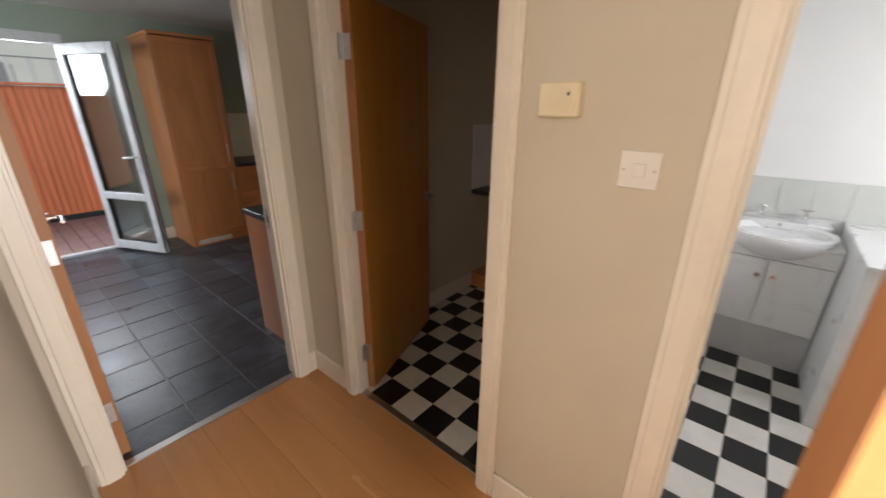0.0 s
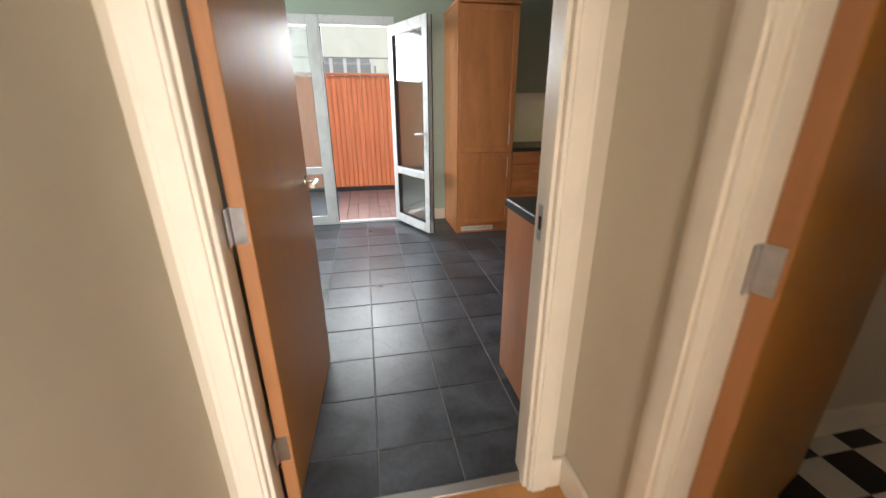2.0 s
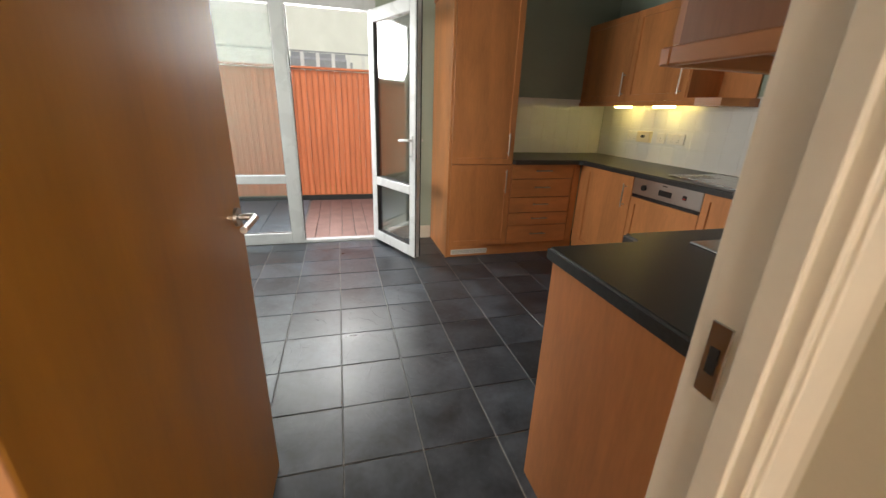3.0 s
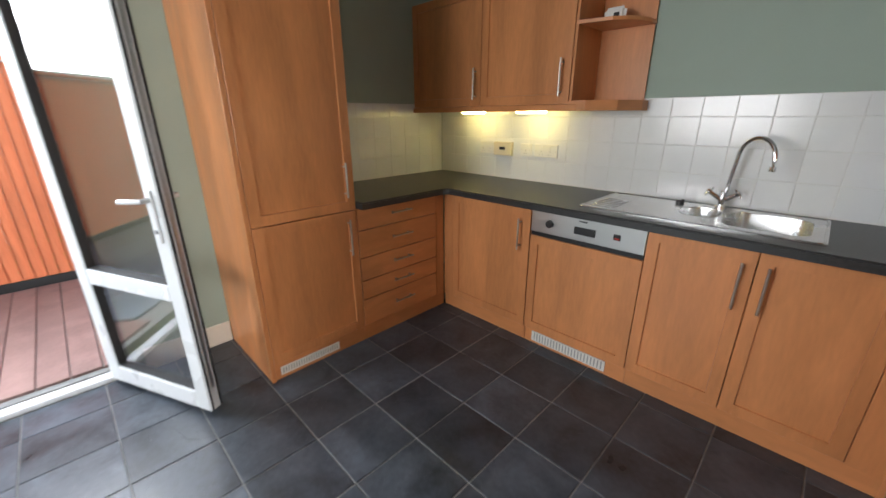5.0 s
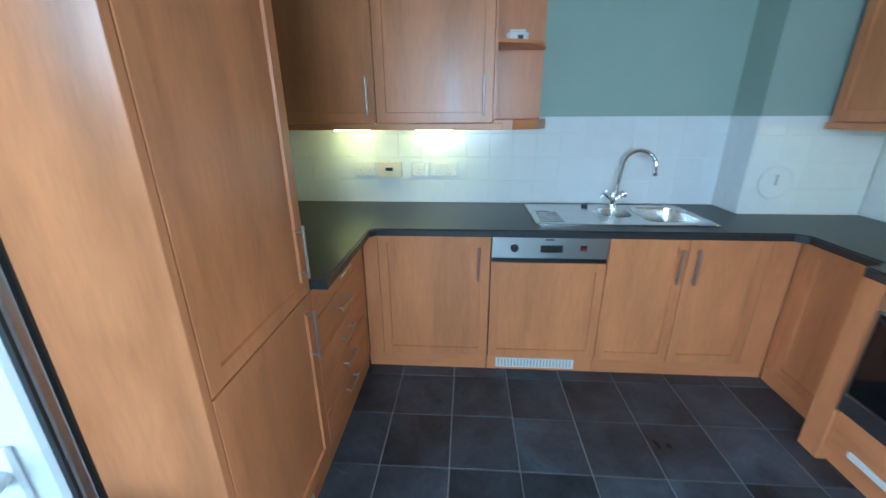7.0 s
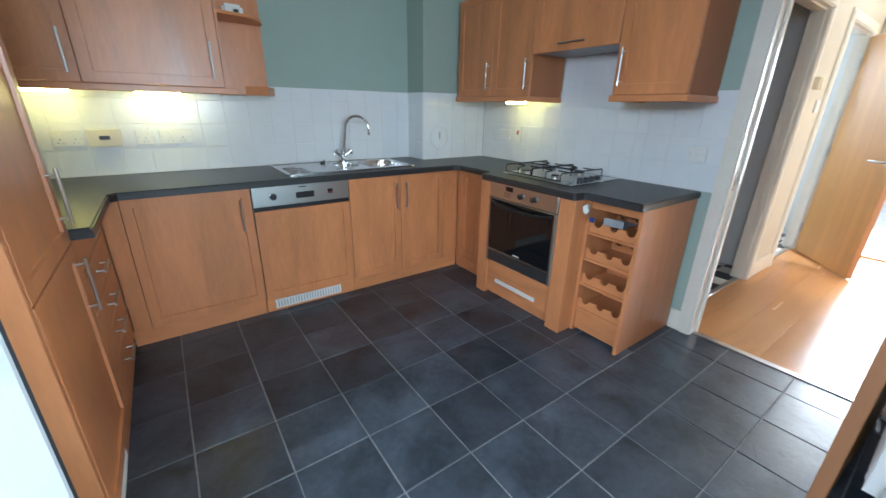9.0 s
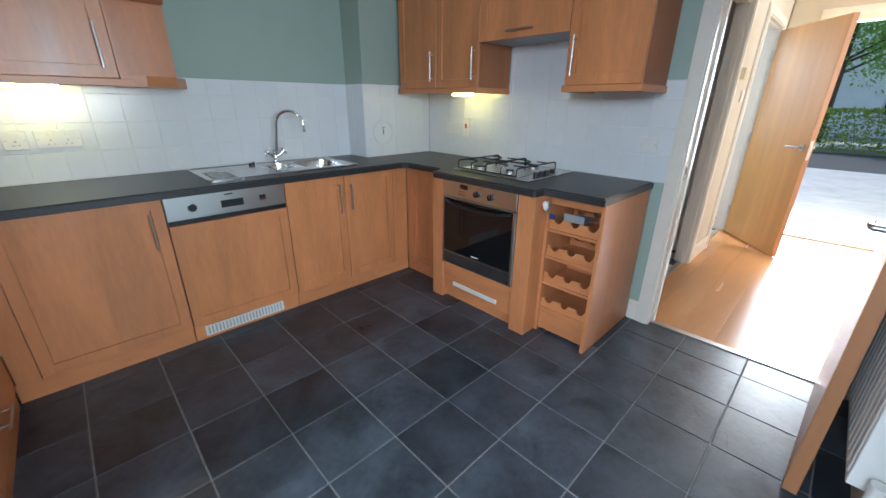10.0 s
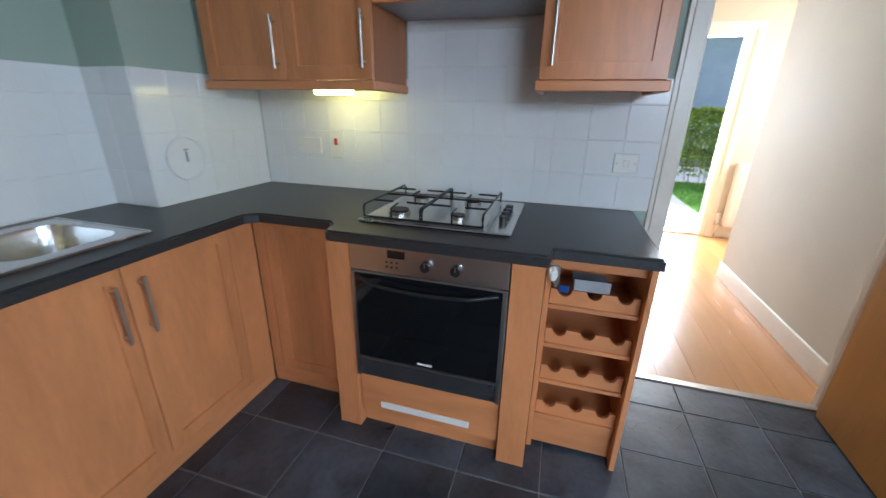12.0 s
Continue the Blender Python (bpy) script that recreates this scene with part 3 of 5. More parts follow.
part("lock_strip", boxes((GW, GW + 0.004, -0.008, 0.008, 0.15, 2.0)), M_ZINC, gd, "long steel locking strip", local=True)
part("edge_seal", boxes((GW, GW + 0.006, 0.018, 0.026, 0.04, 2.09), (GW, GW + 0.006, -0.026, -0.018, 0.04, 2.09)), M_GASKET, gd, local=True)
for z0, z1 in ((0.13, 0.60), (0.68, 2.0)):
    p = part("pane", boxes((0.085, GW - 0.085, -0.007, 0.007, z0, z1)), M_GLASS, gd, local=True)
    p.visible_shadow = False
for sgn in (1, -1):
    bp = boxes((GW - 0.062, GW - 0.028, sgn * 0.032, sgn * 0.042, 0.88, 1.10), bev=0.004)
    hp = part("handle_plate", bp, M_UPVC, gd, local=True)
    bm = tube([(GW - 0.045, sgn * 0.04, 1.06), (GW - 0.045, sgn * 0.075, 1.06), (GW - 0.06, sgn * 0.083, 1.06), (GW - 0.10, sgn * 0.083, 1.057), (GW - 0.165, sgn * 0.08, 1.052)], 0.0105, 12)
    part("handle", bm, M_UPVC, gd, "white lever handle", smooth=True, local=True)
    part("key_cylinder", rods(((GW - 0.045, sgn * 0.04, 0.93), (GW - 0.045, sgn * 0.048, 0.93), 0.010), n=12), M_GALV, gd, smooth=True, local=True)

# ---------------------------------------------------------------- kitchen units
AY = ("y", 3.0, -1)
AE = ("x", -2.50, -1)
AW = ("x", -4.84, 1)
FY, FE, FW = facing(*AY), facing(*AE), facing(*AW)
TOPC = 0.870
BASES = "base units along the worktop"

# tall larder unit
larder = thing("tall_larder_unit", (-5.15, 1.965, 0), "tall maple effect larder unit with two framed doors", "cabinet")
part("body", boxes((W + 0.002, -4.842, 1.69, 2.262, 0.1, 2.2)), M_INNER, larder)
part("side_panel", boxes((W + 0.002, -4.822, 1.665, 1.688, 0.0, 2.205), bev=0.0015), M_MAPLE, larder, "plain maple effect end panel")
part("cornice", boxes((W + 0.002, -4.80, 1.655, 2.27, 2.206, 2.235), bev=0.004), M_MAPLE_H, larder)
d = shaker(FW, 1.690, 2.264, 0.105, 0.862, larder)
bar(AW, 2.205, 0.61, 0.82, d)
d = shaker(FW, 1.690, 2.264, 0.868, 2.196, larder)
bar(AW, 2.205, 0.945, 1.135, d)
part("plinth", boxes((-4.86, -4.836, 1.690, 2.266, 0.0, 0.1)), M_MAPLE_H, larder)


def vent(axis, u0, u1, v0, v1, w, label):
    """A pale grille with real slots."""
    g = thing("plinth_vent", spot(*axis, (u0 + u1) / 2, v0, w), label, "vent", "plinth vents")
    f = facing(*axis)
    part("backing", boxes(f(u0 + 0.004, u1 - 0.004, v0 + 0.004, v1 - 0.004, w, w + 0.002)), M_UPVCG, g)
    part("frame", boxes(f(u0, u1, v0, v0 + 0.006, w, w + 0.006), f(u0, u1, v1 - 0.006, v1, w, w + 0.006), f(u0, u0 + 0.008, v0, v1, w, w + 0.0058), f(u1 - 0.008, u1, v0, v1, w, w + 0.0058)), M_PLASTIC, g)
    n = 24
    part("slats", boxes(*[f(u0 + (u1 - u0) * (k + 0.2) / n, u0 + (u1 - u0) * (k + 0.75) / n, v0 + 0.004, v1 - 0.004, w + 0.002, w + 0.005) for k in range(n)]), M_PLASTIC, g)
    return g


vent(AW, 1.72, 2.08, 0.022, 0.07, 0.004, "white slotted vent grille in the larder plinth")

# drawer unit
drawers = thing("drawer_unit", (-5.1, 2.58, 0), "maple effect base unit with five plain drawers", "cabinet", BASES)
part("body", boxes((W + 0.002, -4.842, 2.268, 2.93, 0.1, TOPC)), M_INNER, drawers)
part("plinth", boxes((-4.86, -4.836, 2.268, 2.99, 0.0, 0.1)), M_MAPLE_H, drawers)
part("filler", boxes(FW(2.905, 2.975, 0.1, TOPC - 0.003, 0, 0.018)), M_MAPLE, drawers)
zs = [0.105, 0.285, 0.412, 0.560, 0.733, 0.866]
for a, b in zip(zs, zs[1:]):
    dr = part("drawer_front", boxes(FW(2.27, 2.90, a + 0.003, b - 0.003, 0, 0.02), bev=0.0015), M_MAPLE_H, drawers)
    bar(AW, 2.50, (a + b) / 2 + 0.01, 2.66, dr, horizontal=True)

# corner unit, dishwasher and sink unit along the sink wall
corner = thing("corner_base_unit", (-4.42, 3.3, 0), "maple effect corner base unit with one framed door", "cabinet", BASES)
part("body", boxes((-4.80, -4.112, 3.003, 3.58, 0.1, TOPC)), M_INNER, corner)
part("filler", boxes(FY(-4.818, -4.735, 0.1, TOPC - 0.003, 0, 0.018)), M_MAPLE, corner)
d = shaker(FY, -4.732, -4.112, 0.105, 0.866, corner)
bar(AY, -4.175, 0.61, 0.80, d)
part("plinth", boxes((-4.83, -4.112, 3.004, 3.022, 0.0, 0.1)), M_MAPLE_H, corner)

dish = thing("dishwasher", (-3.795, 3.3, 0), "built-in dishwasher with steel control panel and maple effect front", "dishwasher")
part("body", boxes((-4.106, -3.484, 3.003, 3.58, 0.1, TOPC - 0.001)), M_GALV, dish)
shaker(FY, -4.106, -3.484, 0.105, 0.712, dish, "door_panel", label="framed maple effect door panel")
part("black_strip", boxes(FY(-4.104, -3.486, 0.714, 0.738, 0, 0.014)), M_BLACKP, dish)
panel = part("control_panel", boxes(FY(-4.106, -3.484, 0.739, 0.869, 0, 0.02), bev=0.002), M_STEEL, dish, "brushed steel control panel")
part("knob", rods((spot(*AY, -3.985, 0.80, 0.02), spot(*AY, -3.985, 0.80, 0.036), 0.021), n=24), M_BLACKP, panel, "round black dial", smooth=True)
part("grip", boxes(FY(-3.845, -3.725, 0.772, 0.815, 0.015, 0.0225), bev=0.004), M_BLACKP, panel, "recessed black grip")
part("button", boxes(FY(-3.635, -3.60, 0.785, 0.815, 0.019, 0.023), bev=0.002), M_BLACKP, panel)
part("lamp", boxes(FY(-3.63, -3.605, 0.79, 0.797, 0.022, 0.0238)), M_RED, panel, "small red indicator")
part("name_mark", boxes(FY(-3.82, -3.775, 0.842, 0.849, 0.0195, 0.0206)), M_BLACKP, panel)
part("plinth", boxes((-4.108, -3.482, 3.004, 3.022, 0.0, 0.1)), M_MAPLE_H, dish)
vent(AY, -4.055, -3.588, 0.018, 0.082, -0.004, "white slotted vent grille in the dishwasher plinth")

sinku = thing("sink_base_unit", (-3.0, 3.3, 0), "maple effect sink base unit with two framed doors", "cabinet", BASES)
part("body", boxes((-3.48, -2.522, 3.003, 3.34, 0.1, 0.70)), M_INNER, sinku)
d = shaker(FY, -3.48, -3.072, 0.105, 0.866, sinku)
bar(AY, -3.114, 0.61, 0.81, d)
d = shaker(FY, -3.068, -2.660, 0.105, 0.866, sinku)
bar(AY, -3.027, 0.61, 0.81, d)
part("filler", boxes(FY(-2.657, -2.521, 0.1, TOPC - 0.003, 0, 0.018)), M_MAPLE, sinku)
part("plinth", boxes((-3.48, -2.502, 3.004, 3.022, 0.0, 0.1)), M_MAPLE_H, sinku)

side = thing("narrow_base_unit", (-2.3, 2.74, 0), "narrow maple effect base unit beside the oven", "cabinet", BASES)
part("body", boxes((-2.497, E - 0.005, 2.533, 2.98, 0.1, TOPC)), M_INNER, side)
part("filler", boxes(FE(2.925, 2.978, 0.1, TOPC - 0.003, 0, 0.018)), M_MAPLE, side)
d = shaker(FE, 2.534, 2.92, 0.105, 0.866, side)
bar(AE, 2.572, 0.61, 0.80, d)
part("plinth", boxes((-2.496, -2.478, 2.51, 2.998, 0.0, 0.1)), M_MAPLE_H, side)

# oven housing
AO = ("x", -2.63, -1)
FO = facing(*AO)
house = thing("oven_housing", (-2.35, 2.11, 0), "maple effect oven housing with two square posts", "cabinet", BASES)
part("post", boxes((-2.65, -2.46, 2.430, 2.530, 0.0, TOPC), bev=0.002), M_MAPLE, house)
part("post", boxes((-2.65, -2.46, 1.722, 1.830, 0.0, TOPC), bev=0.002), M_MAPLE, house)
part("lower_panel", boxes(FO(1.832, 2.428, 0.082, 0.284, -0.02, 0.0), bev=0.0015), M_MAPLE_H, house)
part("plinth", boxes((-2.60, -2.58, 1.832, 2.428, 0.0, 0.08)), M_MAPLE_H, house)
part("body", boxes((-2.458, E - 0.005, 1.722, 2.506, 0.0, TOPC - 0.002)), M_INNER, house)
part("drawer_pull", boxes(FO(1.95, 2.335, 0.118, 0.146, 0.0, 0.010), bev=0.002), M_PLASTIC, house, "long white vent strip")

oven = thing("built_in_oven", (-2.55, 2.13, 0.287), "built-in oven with black glass door and steel frame", "oven")
part("body", boxes((-2.63, -2.461, 1.834, 2.426, 0.288, 0.868)), M_GALV, oven)
op = part("control_panel", boxes(FO(1.834, 2.426, 0.765, 0.869, 0.0, 0.028), bev=0.003), M_STEEL, oven, "brushed steel control panel")
for u in (2.123, 2.014):
    part("knob_ring", rods((spot(*AO, u, 0.815, 0.027), spot(*AO, u, 0.815, 0.031), 0.023), n=20), M_NICKEL, op, smooth=True)
    k = part("knob", rods((spot(*AO, u, 0.815, 0.030), spot(*AO, u, 0.815, 0.052), 0.018), n=20), M_BLACKP, op, "round dark oven knob", smooth=True)
    part("knob_mark", boxes(FO(u - 0.002, u + 0.002, 0.815, 0.833, 0.051, 0.0532)), M_NICKEL, op)
part("display", boxes(FO(2.205, 2.272, 0.826, 0.856, 0.027, 0.0295)), M_GLASSB, op, "small dark clock display")
for j in range(3):
    for i in range(2):
        part("button", rods((spot(*AO, 2.235 + 0.02 * j, 0.81 - 0.018 * i, 0.027), spot(*AO, 2.235 + 0.02 * j, 0.81 - 0.018 * i, 0.031), 0.004), n=8), M_BLACKP, op)
od = part("door", boxes(FO(1.834, 2.426, 0.288, 0.757, 0.0, 0.024), bev=0.003), M_STEEL, oven, "steel framed oven door")
part("glass", boxes(FO(1.852, 2.408, 0.385, 0.752, 0.024, 0.027)), M_GLASSB, od, "black oven glass")
part("rim", boxes(FO(1.838, 1.851, 0.29, 0.755, 0.024, 0.031), FO(2.409, 2.422, 0.29, 0.755, 0.024, 0.031), FO(1.851, 2.409, 0.372, 0.384, 0.024, 0.0295)), M_NICKEL, od)
part("lower_band", boxes(FO(1.852, 2.408, 0.292, 0.371, 0.024, 0.026)), mat("dark_steel", (0.13, 0.135, 0.14), 0.3, metal=0.8, var=0.05, bump=0.0), od, "dark steel lower band")
part("handle", merge(tube([spot(*AO, 2.395 - 0.53 * t, 0.738 - 0.022 * math.sin(math.pi * t), 0.03 + 0.034 * min(1, 6 * t, 6 * (1 - t))) for t in [k / 16 for k in range(17)]], 0.007, 10)), M_BLACKP, od, "curved oven door handle", smooth=True)
part("name_mark", boxes(FO(2.10, 2.16, 0.392, 0.402, 0.0268, 0.0278)), M_PLASTIC, od)

# wine rack
rack = thing("wine_rack", (-2.3, 1.55, 0), "open maple effect wine rack unit with scalloped shelves", "wine rack", BASES)
part("end_panel", boxes((-2.56, E - 0.02, 1.376, 1.396, 0.0, TOPC), bev=0.0015), M_MAPLE, rack)
part("inner_side", boxes((-2.53, E - 0.02, 1.700, 1.7195, 0.0, TOPC)), M_MAPLE, rack)
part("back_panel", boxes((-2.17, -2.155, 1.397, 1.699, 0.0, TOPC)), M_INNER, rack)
part("base_panel", boxes((-2.515, -2.495, 1.397, 1.699, 0.02, 0.155)), M_MAPLE_H, rack)
part("top_rail", boxes((-2.52, -2.50, 1.397, 1.699, 0.815, TOPC)), M_MAPLE_H, rack)
for z in (0.155, 0.325, 0.490, 0.655):
    part("shelf", boxes((-2.525, -2.172, 1.397, 1.699, z, z + 0.016), bev=0.001), M_MAPLE_H, rack)
    for xf in (-2.515, -2.24):
        out, n = [], 3
        y, top, r = 1.3985, z + 0.076, 0.026
        prof = [(1.3985, z + 0.0165), (1.3985, top)]
        for k in range(3):
            c = 1.447 + 0.101 * k
            prof += [(c + r * math.cos(math.pi - math.pi * j / 8), top - r * 1.05 * math.sin(math.pi * j / 8)) for j in range(9)]
        prof += [(1.6975, top), (1.6975, z + 0.0165)]
        bm = bmesh.new()
        f = bm.faces.new([bm.verts.new((xf, a, b)) for a, b in prof])
        ex = bmesh.ops.extrude_face_region(bm, geom=[f])
        for v in ex["geom"]:
            if isinstance(v, bmesh.types.BMVert):
                v.co.x += 0.016
        bmesh.ops.recalc_face_normals(bm, faces=list(bm.faces))
        part("bottle_rest", bm, M_MAPLE_H, rack, "scalloped bottle rest")

# worktop
top_line = [(W + 0.003, 2.268), (-4.755, 2.268), (-4.755, 2.905), (-4.725, 2.935), (-2.605, 2.935), (-2.565, 2.895), (-2.565, 2.56), (-2.60, 2.525), (-2.662, 2.518),
            (-2.677, 2.50), (-2.677, 1.722), (-2.667, 1.712), (-2.60, 1.706), (-2.592, 1.695), (-2.592, 1.372), (E - 0.003, 1.372), (E - 0.003, 3.347), (-2.633, 3.347), (-2.633, N - 0.003), (W + 0.003, N - 0.003)]
tagged(part("worktop", slab(top_line, 0.8705, 0.910, [rr(-3.46, -2.925, 3.085, 3.475, 0.03)], bev=0.010), M_WORK, smooth=True),
       "continuous charcoal speckled laminate worktop with rolled edge", "worktop")
structure("trim_sealant", boxes((W, -2.633, N - 0.012, N - 0.0085, 0.9105, 0.918), (-2.63, E, 3.338, 3.3415, 0.9105, 0.918), (E - 0.0118, E - 0.0085, 1.372, 3.335, 0.9105, 0.918), (W + 0.0085, W + 0.012, 2.268, N - 0.012, 0.9105, 0.918)), M_TGROUT, "white sealant line behind the worktop", "sealant")

# sink
sink = thing("kitchen_sink", (-3.375, 3.29, 0.910), "stainless steel one and a half bowl sink with drainer", "sink")
hole_s = rr(-3.445, -3.275, 3.20, 3.43, 0.07)
hole_b = rr(-3.245, -2.945, 3.105, 3.455, 0.07)
part("drainer", slab(rr(-3.865, -2.895, 3.035, 3.545, 0.025), 0.9104, 0.9165, [hole_s, hole_b], bev=0.003), M_SINK, sink, smooth=True)
part("rim", merge(tube([(x, y, 0.917) for x, y in rr(-3.855, -2.905, 3.045, 3.535, 0.022) + [rr(-3.855, -2.905, 3.045, 3.535, 0.022)[0]]], 0.003, 6)), M_SINK, sink, smooth=True)
for k in range(6):
    part("groove", boxes((-3.83 + 0.0, -3.70, 3.10 + 0.045 * k, 3.118 + 0.045 * k, 0.916, 0.9195), bev=0.0015), M_SINK, sink, smooth=True)


def bowl(loop, depth, shrink, drain):
    bm = bmesh.new()
    cx = sum(p[0] for p in loop) / len(loop)
    cy = sum(p[1] for p in loop) / len(loop)
    rings = []
    for z, s in ((0.9165, 1.0), (0.906, 0.985), (0.916 - depth * 0.8, 0.95), (0.916 - depth * 0.95, 0.90), (0.916 - depth, 0.78), (0.914 - depth, 0.15)):
        rings.append([bm.verts.new((cx + (x - cx) * s, cy + (y - cy) * s, z)) for x, y in loop])
    for a, b in zip(rings, rings[1:]):
        for k in range(len(loop)):
            bm.faces.new((a[k], b[k], b[(k + 1) % len(loop)], a[(k + 1) % len(loop)]))
    bm.faces.new(rings[-1][::-1])
    return bm


b1 = part("small_bowl", bowl(hole_s, 0.12, 0, 0), M_SINK, sink, smooth=True)
b2 = part("large_bowl", bowl(hole_b, 0.17, 0, 0), M_SINK, sink, smooth=True)
part("waste", rods(((-3.095, 3.28, 0.742), (-3.095, 3.28, 0.749), 0.04), n=20), M_CHROME, b2, smooth=True)
part("waste", rods(((-3.36, 3.315, 0.792), (-3.36, 3.315, 0.799), 0.035), n=20), M_CHROME, b1, smooth=True)
plug = thing("sink_plug", (-3.49, 3.47, 0.9165), "small black rubber plug lying on the drainer", "plug")
part("stopper", rods(((-3.49, 3.47, 0.9167), (-3.49, 3.47, 0.932), 0.02), ((-3.478, 3.465, 0.932), (-3.478, 3.465, 0.94), 0.007), n=16), M_BLACKP, plug, smooth=True)

tap = thing("kitchen_tap", (-3.31, 3.495, 0.9165), "chrome swan neck mixer tap with two cross handles", "tap")
tx, ty, tz = -3.31, 3.495, 0.9165
part("base", rods(((tx, ty, tz), (tx, ty, tz + 0.012), 0.027), ((tx, ty, tz + 0.01), (tx, ty, tz + 0.09), 0.016), n=20), M_CHROME, tap, smooth=True)
sd = Vector((0.80, -0.60, 0)).normalized()
pts = [Vector((tx, ty, tz + 0.08)) + sd * 0.012, Vector((tx, ty, tz + 0.16)) + sd * 0.02, Vector((tx, ty, tz + 0.24)) + sd * 0.03]
c = Vector((tx, ty, tz + 0.26)) + sd * 0.125
pts += [c + sd * (-0.093 * math.cos(a)) + Vector((0, 0, 0.093 * math.sin(a))) for a in [math.pi * k / 14 for k in range(15)]]
pts += [pts[-1] + Vector((0, 0, -0.035))]
part("spout", tube(pts, 0.0105, 12), M_CHROME, tap, smooth=True)
part("nozzle", rods((pts[-1] + Vector((0, 0, 0.01)), pts[-1] - Vector((0, 0, 0.012)), 0.0135), n=14), M_CHROME, tap, smooth=True)
for sgn in (-1, 1):
    a = Vector((tx, ty, tz + 0.035))
    b = a + Vector((sgn * 0.062, -0.012, 0.045))
    q = (b - a).normalized()
    s1 = q.cross(Vector((0, 1, 0))).normalized() * 0.026
    s2 = q.cross(s1).normalized() * 0.026
    part("cross_handle", rods((a, b, 0.011), (b - s1, b + s1, 0.006), (b - s2, b + s2, 0.006), (b, b + q * 0.012, 0.012), n=12), M_CHROME, tap, smooth=True)

# hob
hob = thing("gas_hob", (-2.27, 2.155, 0.910), "stainless steel four burner gas hob with black pan supports", "hob")
part("plate", boxes((-2.535, -2.02, 1.855, 2.452, 0.9104, 0.920), bev=0.004), M_SINK, hob, "stainless steel hob plate")
part("tray", boxes((-2.515, -2.04, 1.955, 2.435, 0.9205, 0.9225), bev=0.001), M_STEEL, hob)
for bx, by, r in ((-2.41, 2.325, 0.047), (-2.41, 2.075, 0.030), (-2.15, 2.325, 0.036), (-2.15, 2.075, 0.038)):
    bu = part("burner", rods(((bx, by, 0.922), (bx, by, 0.936), r), n=24), M_NICKEL, hob, "aluminium burner ring", smooth=True)
    part("burner_cap", rods(((bx, by, 0.9365), (bx, by, 0.944), r * 0.82), n=24), M_IRON, bu, "black burner cap", smooth=True)
H0, H1 = 0.922, 0.972
for y0, y1 in ((2.205, 2.440), (1.962, 2.197)):
    bs = [tube([(-2.50, y, H0), (-2.50, y, H1 - 0.01), (-2.49, y, H1), (-2.07, y, H1), (-2.06, y, H1 - 0.01), (-2.06, y, H0)], 0.0048, 6) for y in (y0, y1)]
    ym = (y0 + y1) / 2
    for bx in (-2.41, -2.15):
        bs += [tube([(bx, y0, H1), (bx, ym - 0.03, H1)], 0.0045, 6), tube([(bx, ym + 0.03, H1), (bx, y1, H1)], 0.0045, 6)]
        bs += [tube([(bx - 0.09, ym, H0), (bx - 0.09, ym, H1 - 0.006), (bx - 0.028, ym, H1)], 0.0045, 6)]
    bs += [tube([(-2.28, y0, H1), (-2.28, y1, H1)], 0.0045, 6), tube([(-2.28, ym, H1), (-2.19, ym, H1)], 0.0045, 6), tube([(-2.50, y0, H0 + 0.004), (-2.50, y1, H0 + 0.004)], 0.004, 6)]
    part("pan_support", merge(*bs), M_IRON, hob, "black enamelled wire pan support", smooth=True)
for k in range(4):
    kx = -2.38 + 0.062 * k
    part("knob", rods(((kx, 1.905, 0.920), (kx, 1.905, 0.945), 0.0165), n=16), M_BLACKP, hob, "black hob knob", smooth=True)

# ---------------------------------------------------------------- wall units
AYU, AEU = ("y", 3.30, -1), ("x", -2.285, -1)
FYU, FEU = facing(*AYU), facing(*AEU)
UB, UT = 1.432, 2.15
WALLU = "wall units"


def wall_unit(name, at, f, ax, body, doors, label, pelmet):
    u = thing(name, at, label, "cabinet", WALLU)
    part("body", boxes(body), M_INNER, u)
    for u0, u1, h, v0 in doors:
        d = shaker(f, u0, u1, v0 + 0.002, UT - 0.002, u, rail=0.075)
        if h is not None:
            bar(ax, h, v0 + 0.045, v0 + 0.245, d)
    if pelmet:
        part("pelmet", boxes(*pelmet, bev=0.003), M_MAPLE_H, u, "maple effect light pelmet")
    return u


uc = wall_unit("sink_wall_unit", (-4.78, 3.45, UB), FYU, AYU, (W + 0.003, -4.108, 3.301, N - 0.004, UB, UT), [(-5.455, -4.769, -4.809, UB), (-4.765, -4.110, -4.162, UB)],
               "maple effect double wall unit over the worktop", [(W + 0.003, -4.05, 3.268, 3.292, 1.396, 1.431)])
quarter = [(-4.106, N - 0.010), (-4.106, 3.282)] + [(-4.106 + 0.31 * math.sin(radians(a)), N - 0.012 - 0.306 * math.cos(radians(a)) ** 0.8) for a in (35, 50, 65, 80)] + [(-3.796, N - 0.010)]
shelfu = thing("open_end_shelf", (-3.95, 3.45, UB), "open maple effect end shelf with curved boards", "shelf", WALLU)
part("back_panel", boxes((-4.106, -3.80, N - 0.022, N - 0.0095, UB, UT)), M_MAPLE, shelfu)
part("side_panel", boxes((-4.107, -4.092, 3.285, N - 0.023, UB + 0.001, UT)), M_MAPLE, shelfu)
for z in (1.432, 1.838, 2.13):
    part("shelf_board", slab(quarter if z > 1.5 else [(-4.106, N - 0.012), (-4.106, 3.27), (-4.0, 3.27), (-3.85, 3.34), (-3.775, 3.50), (-3.775, N - 0.012)], z - (0.036 if z < 1.5 else 0.0), z + 0.018, bev=0.002), M_MAPLE_H, shelfu)
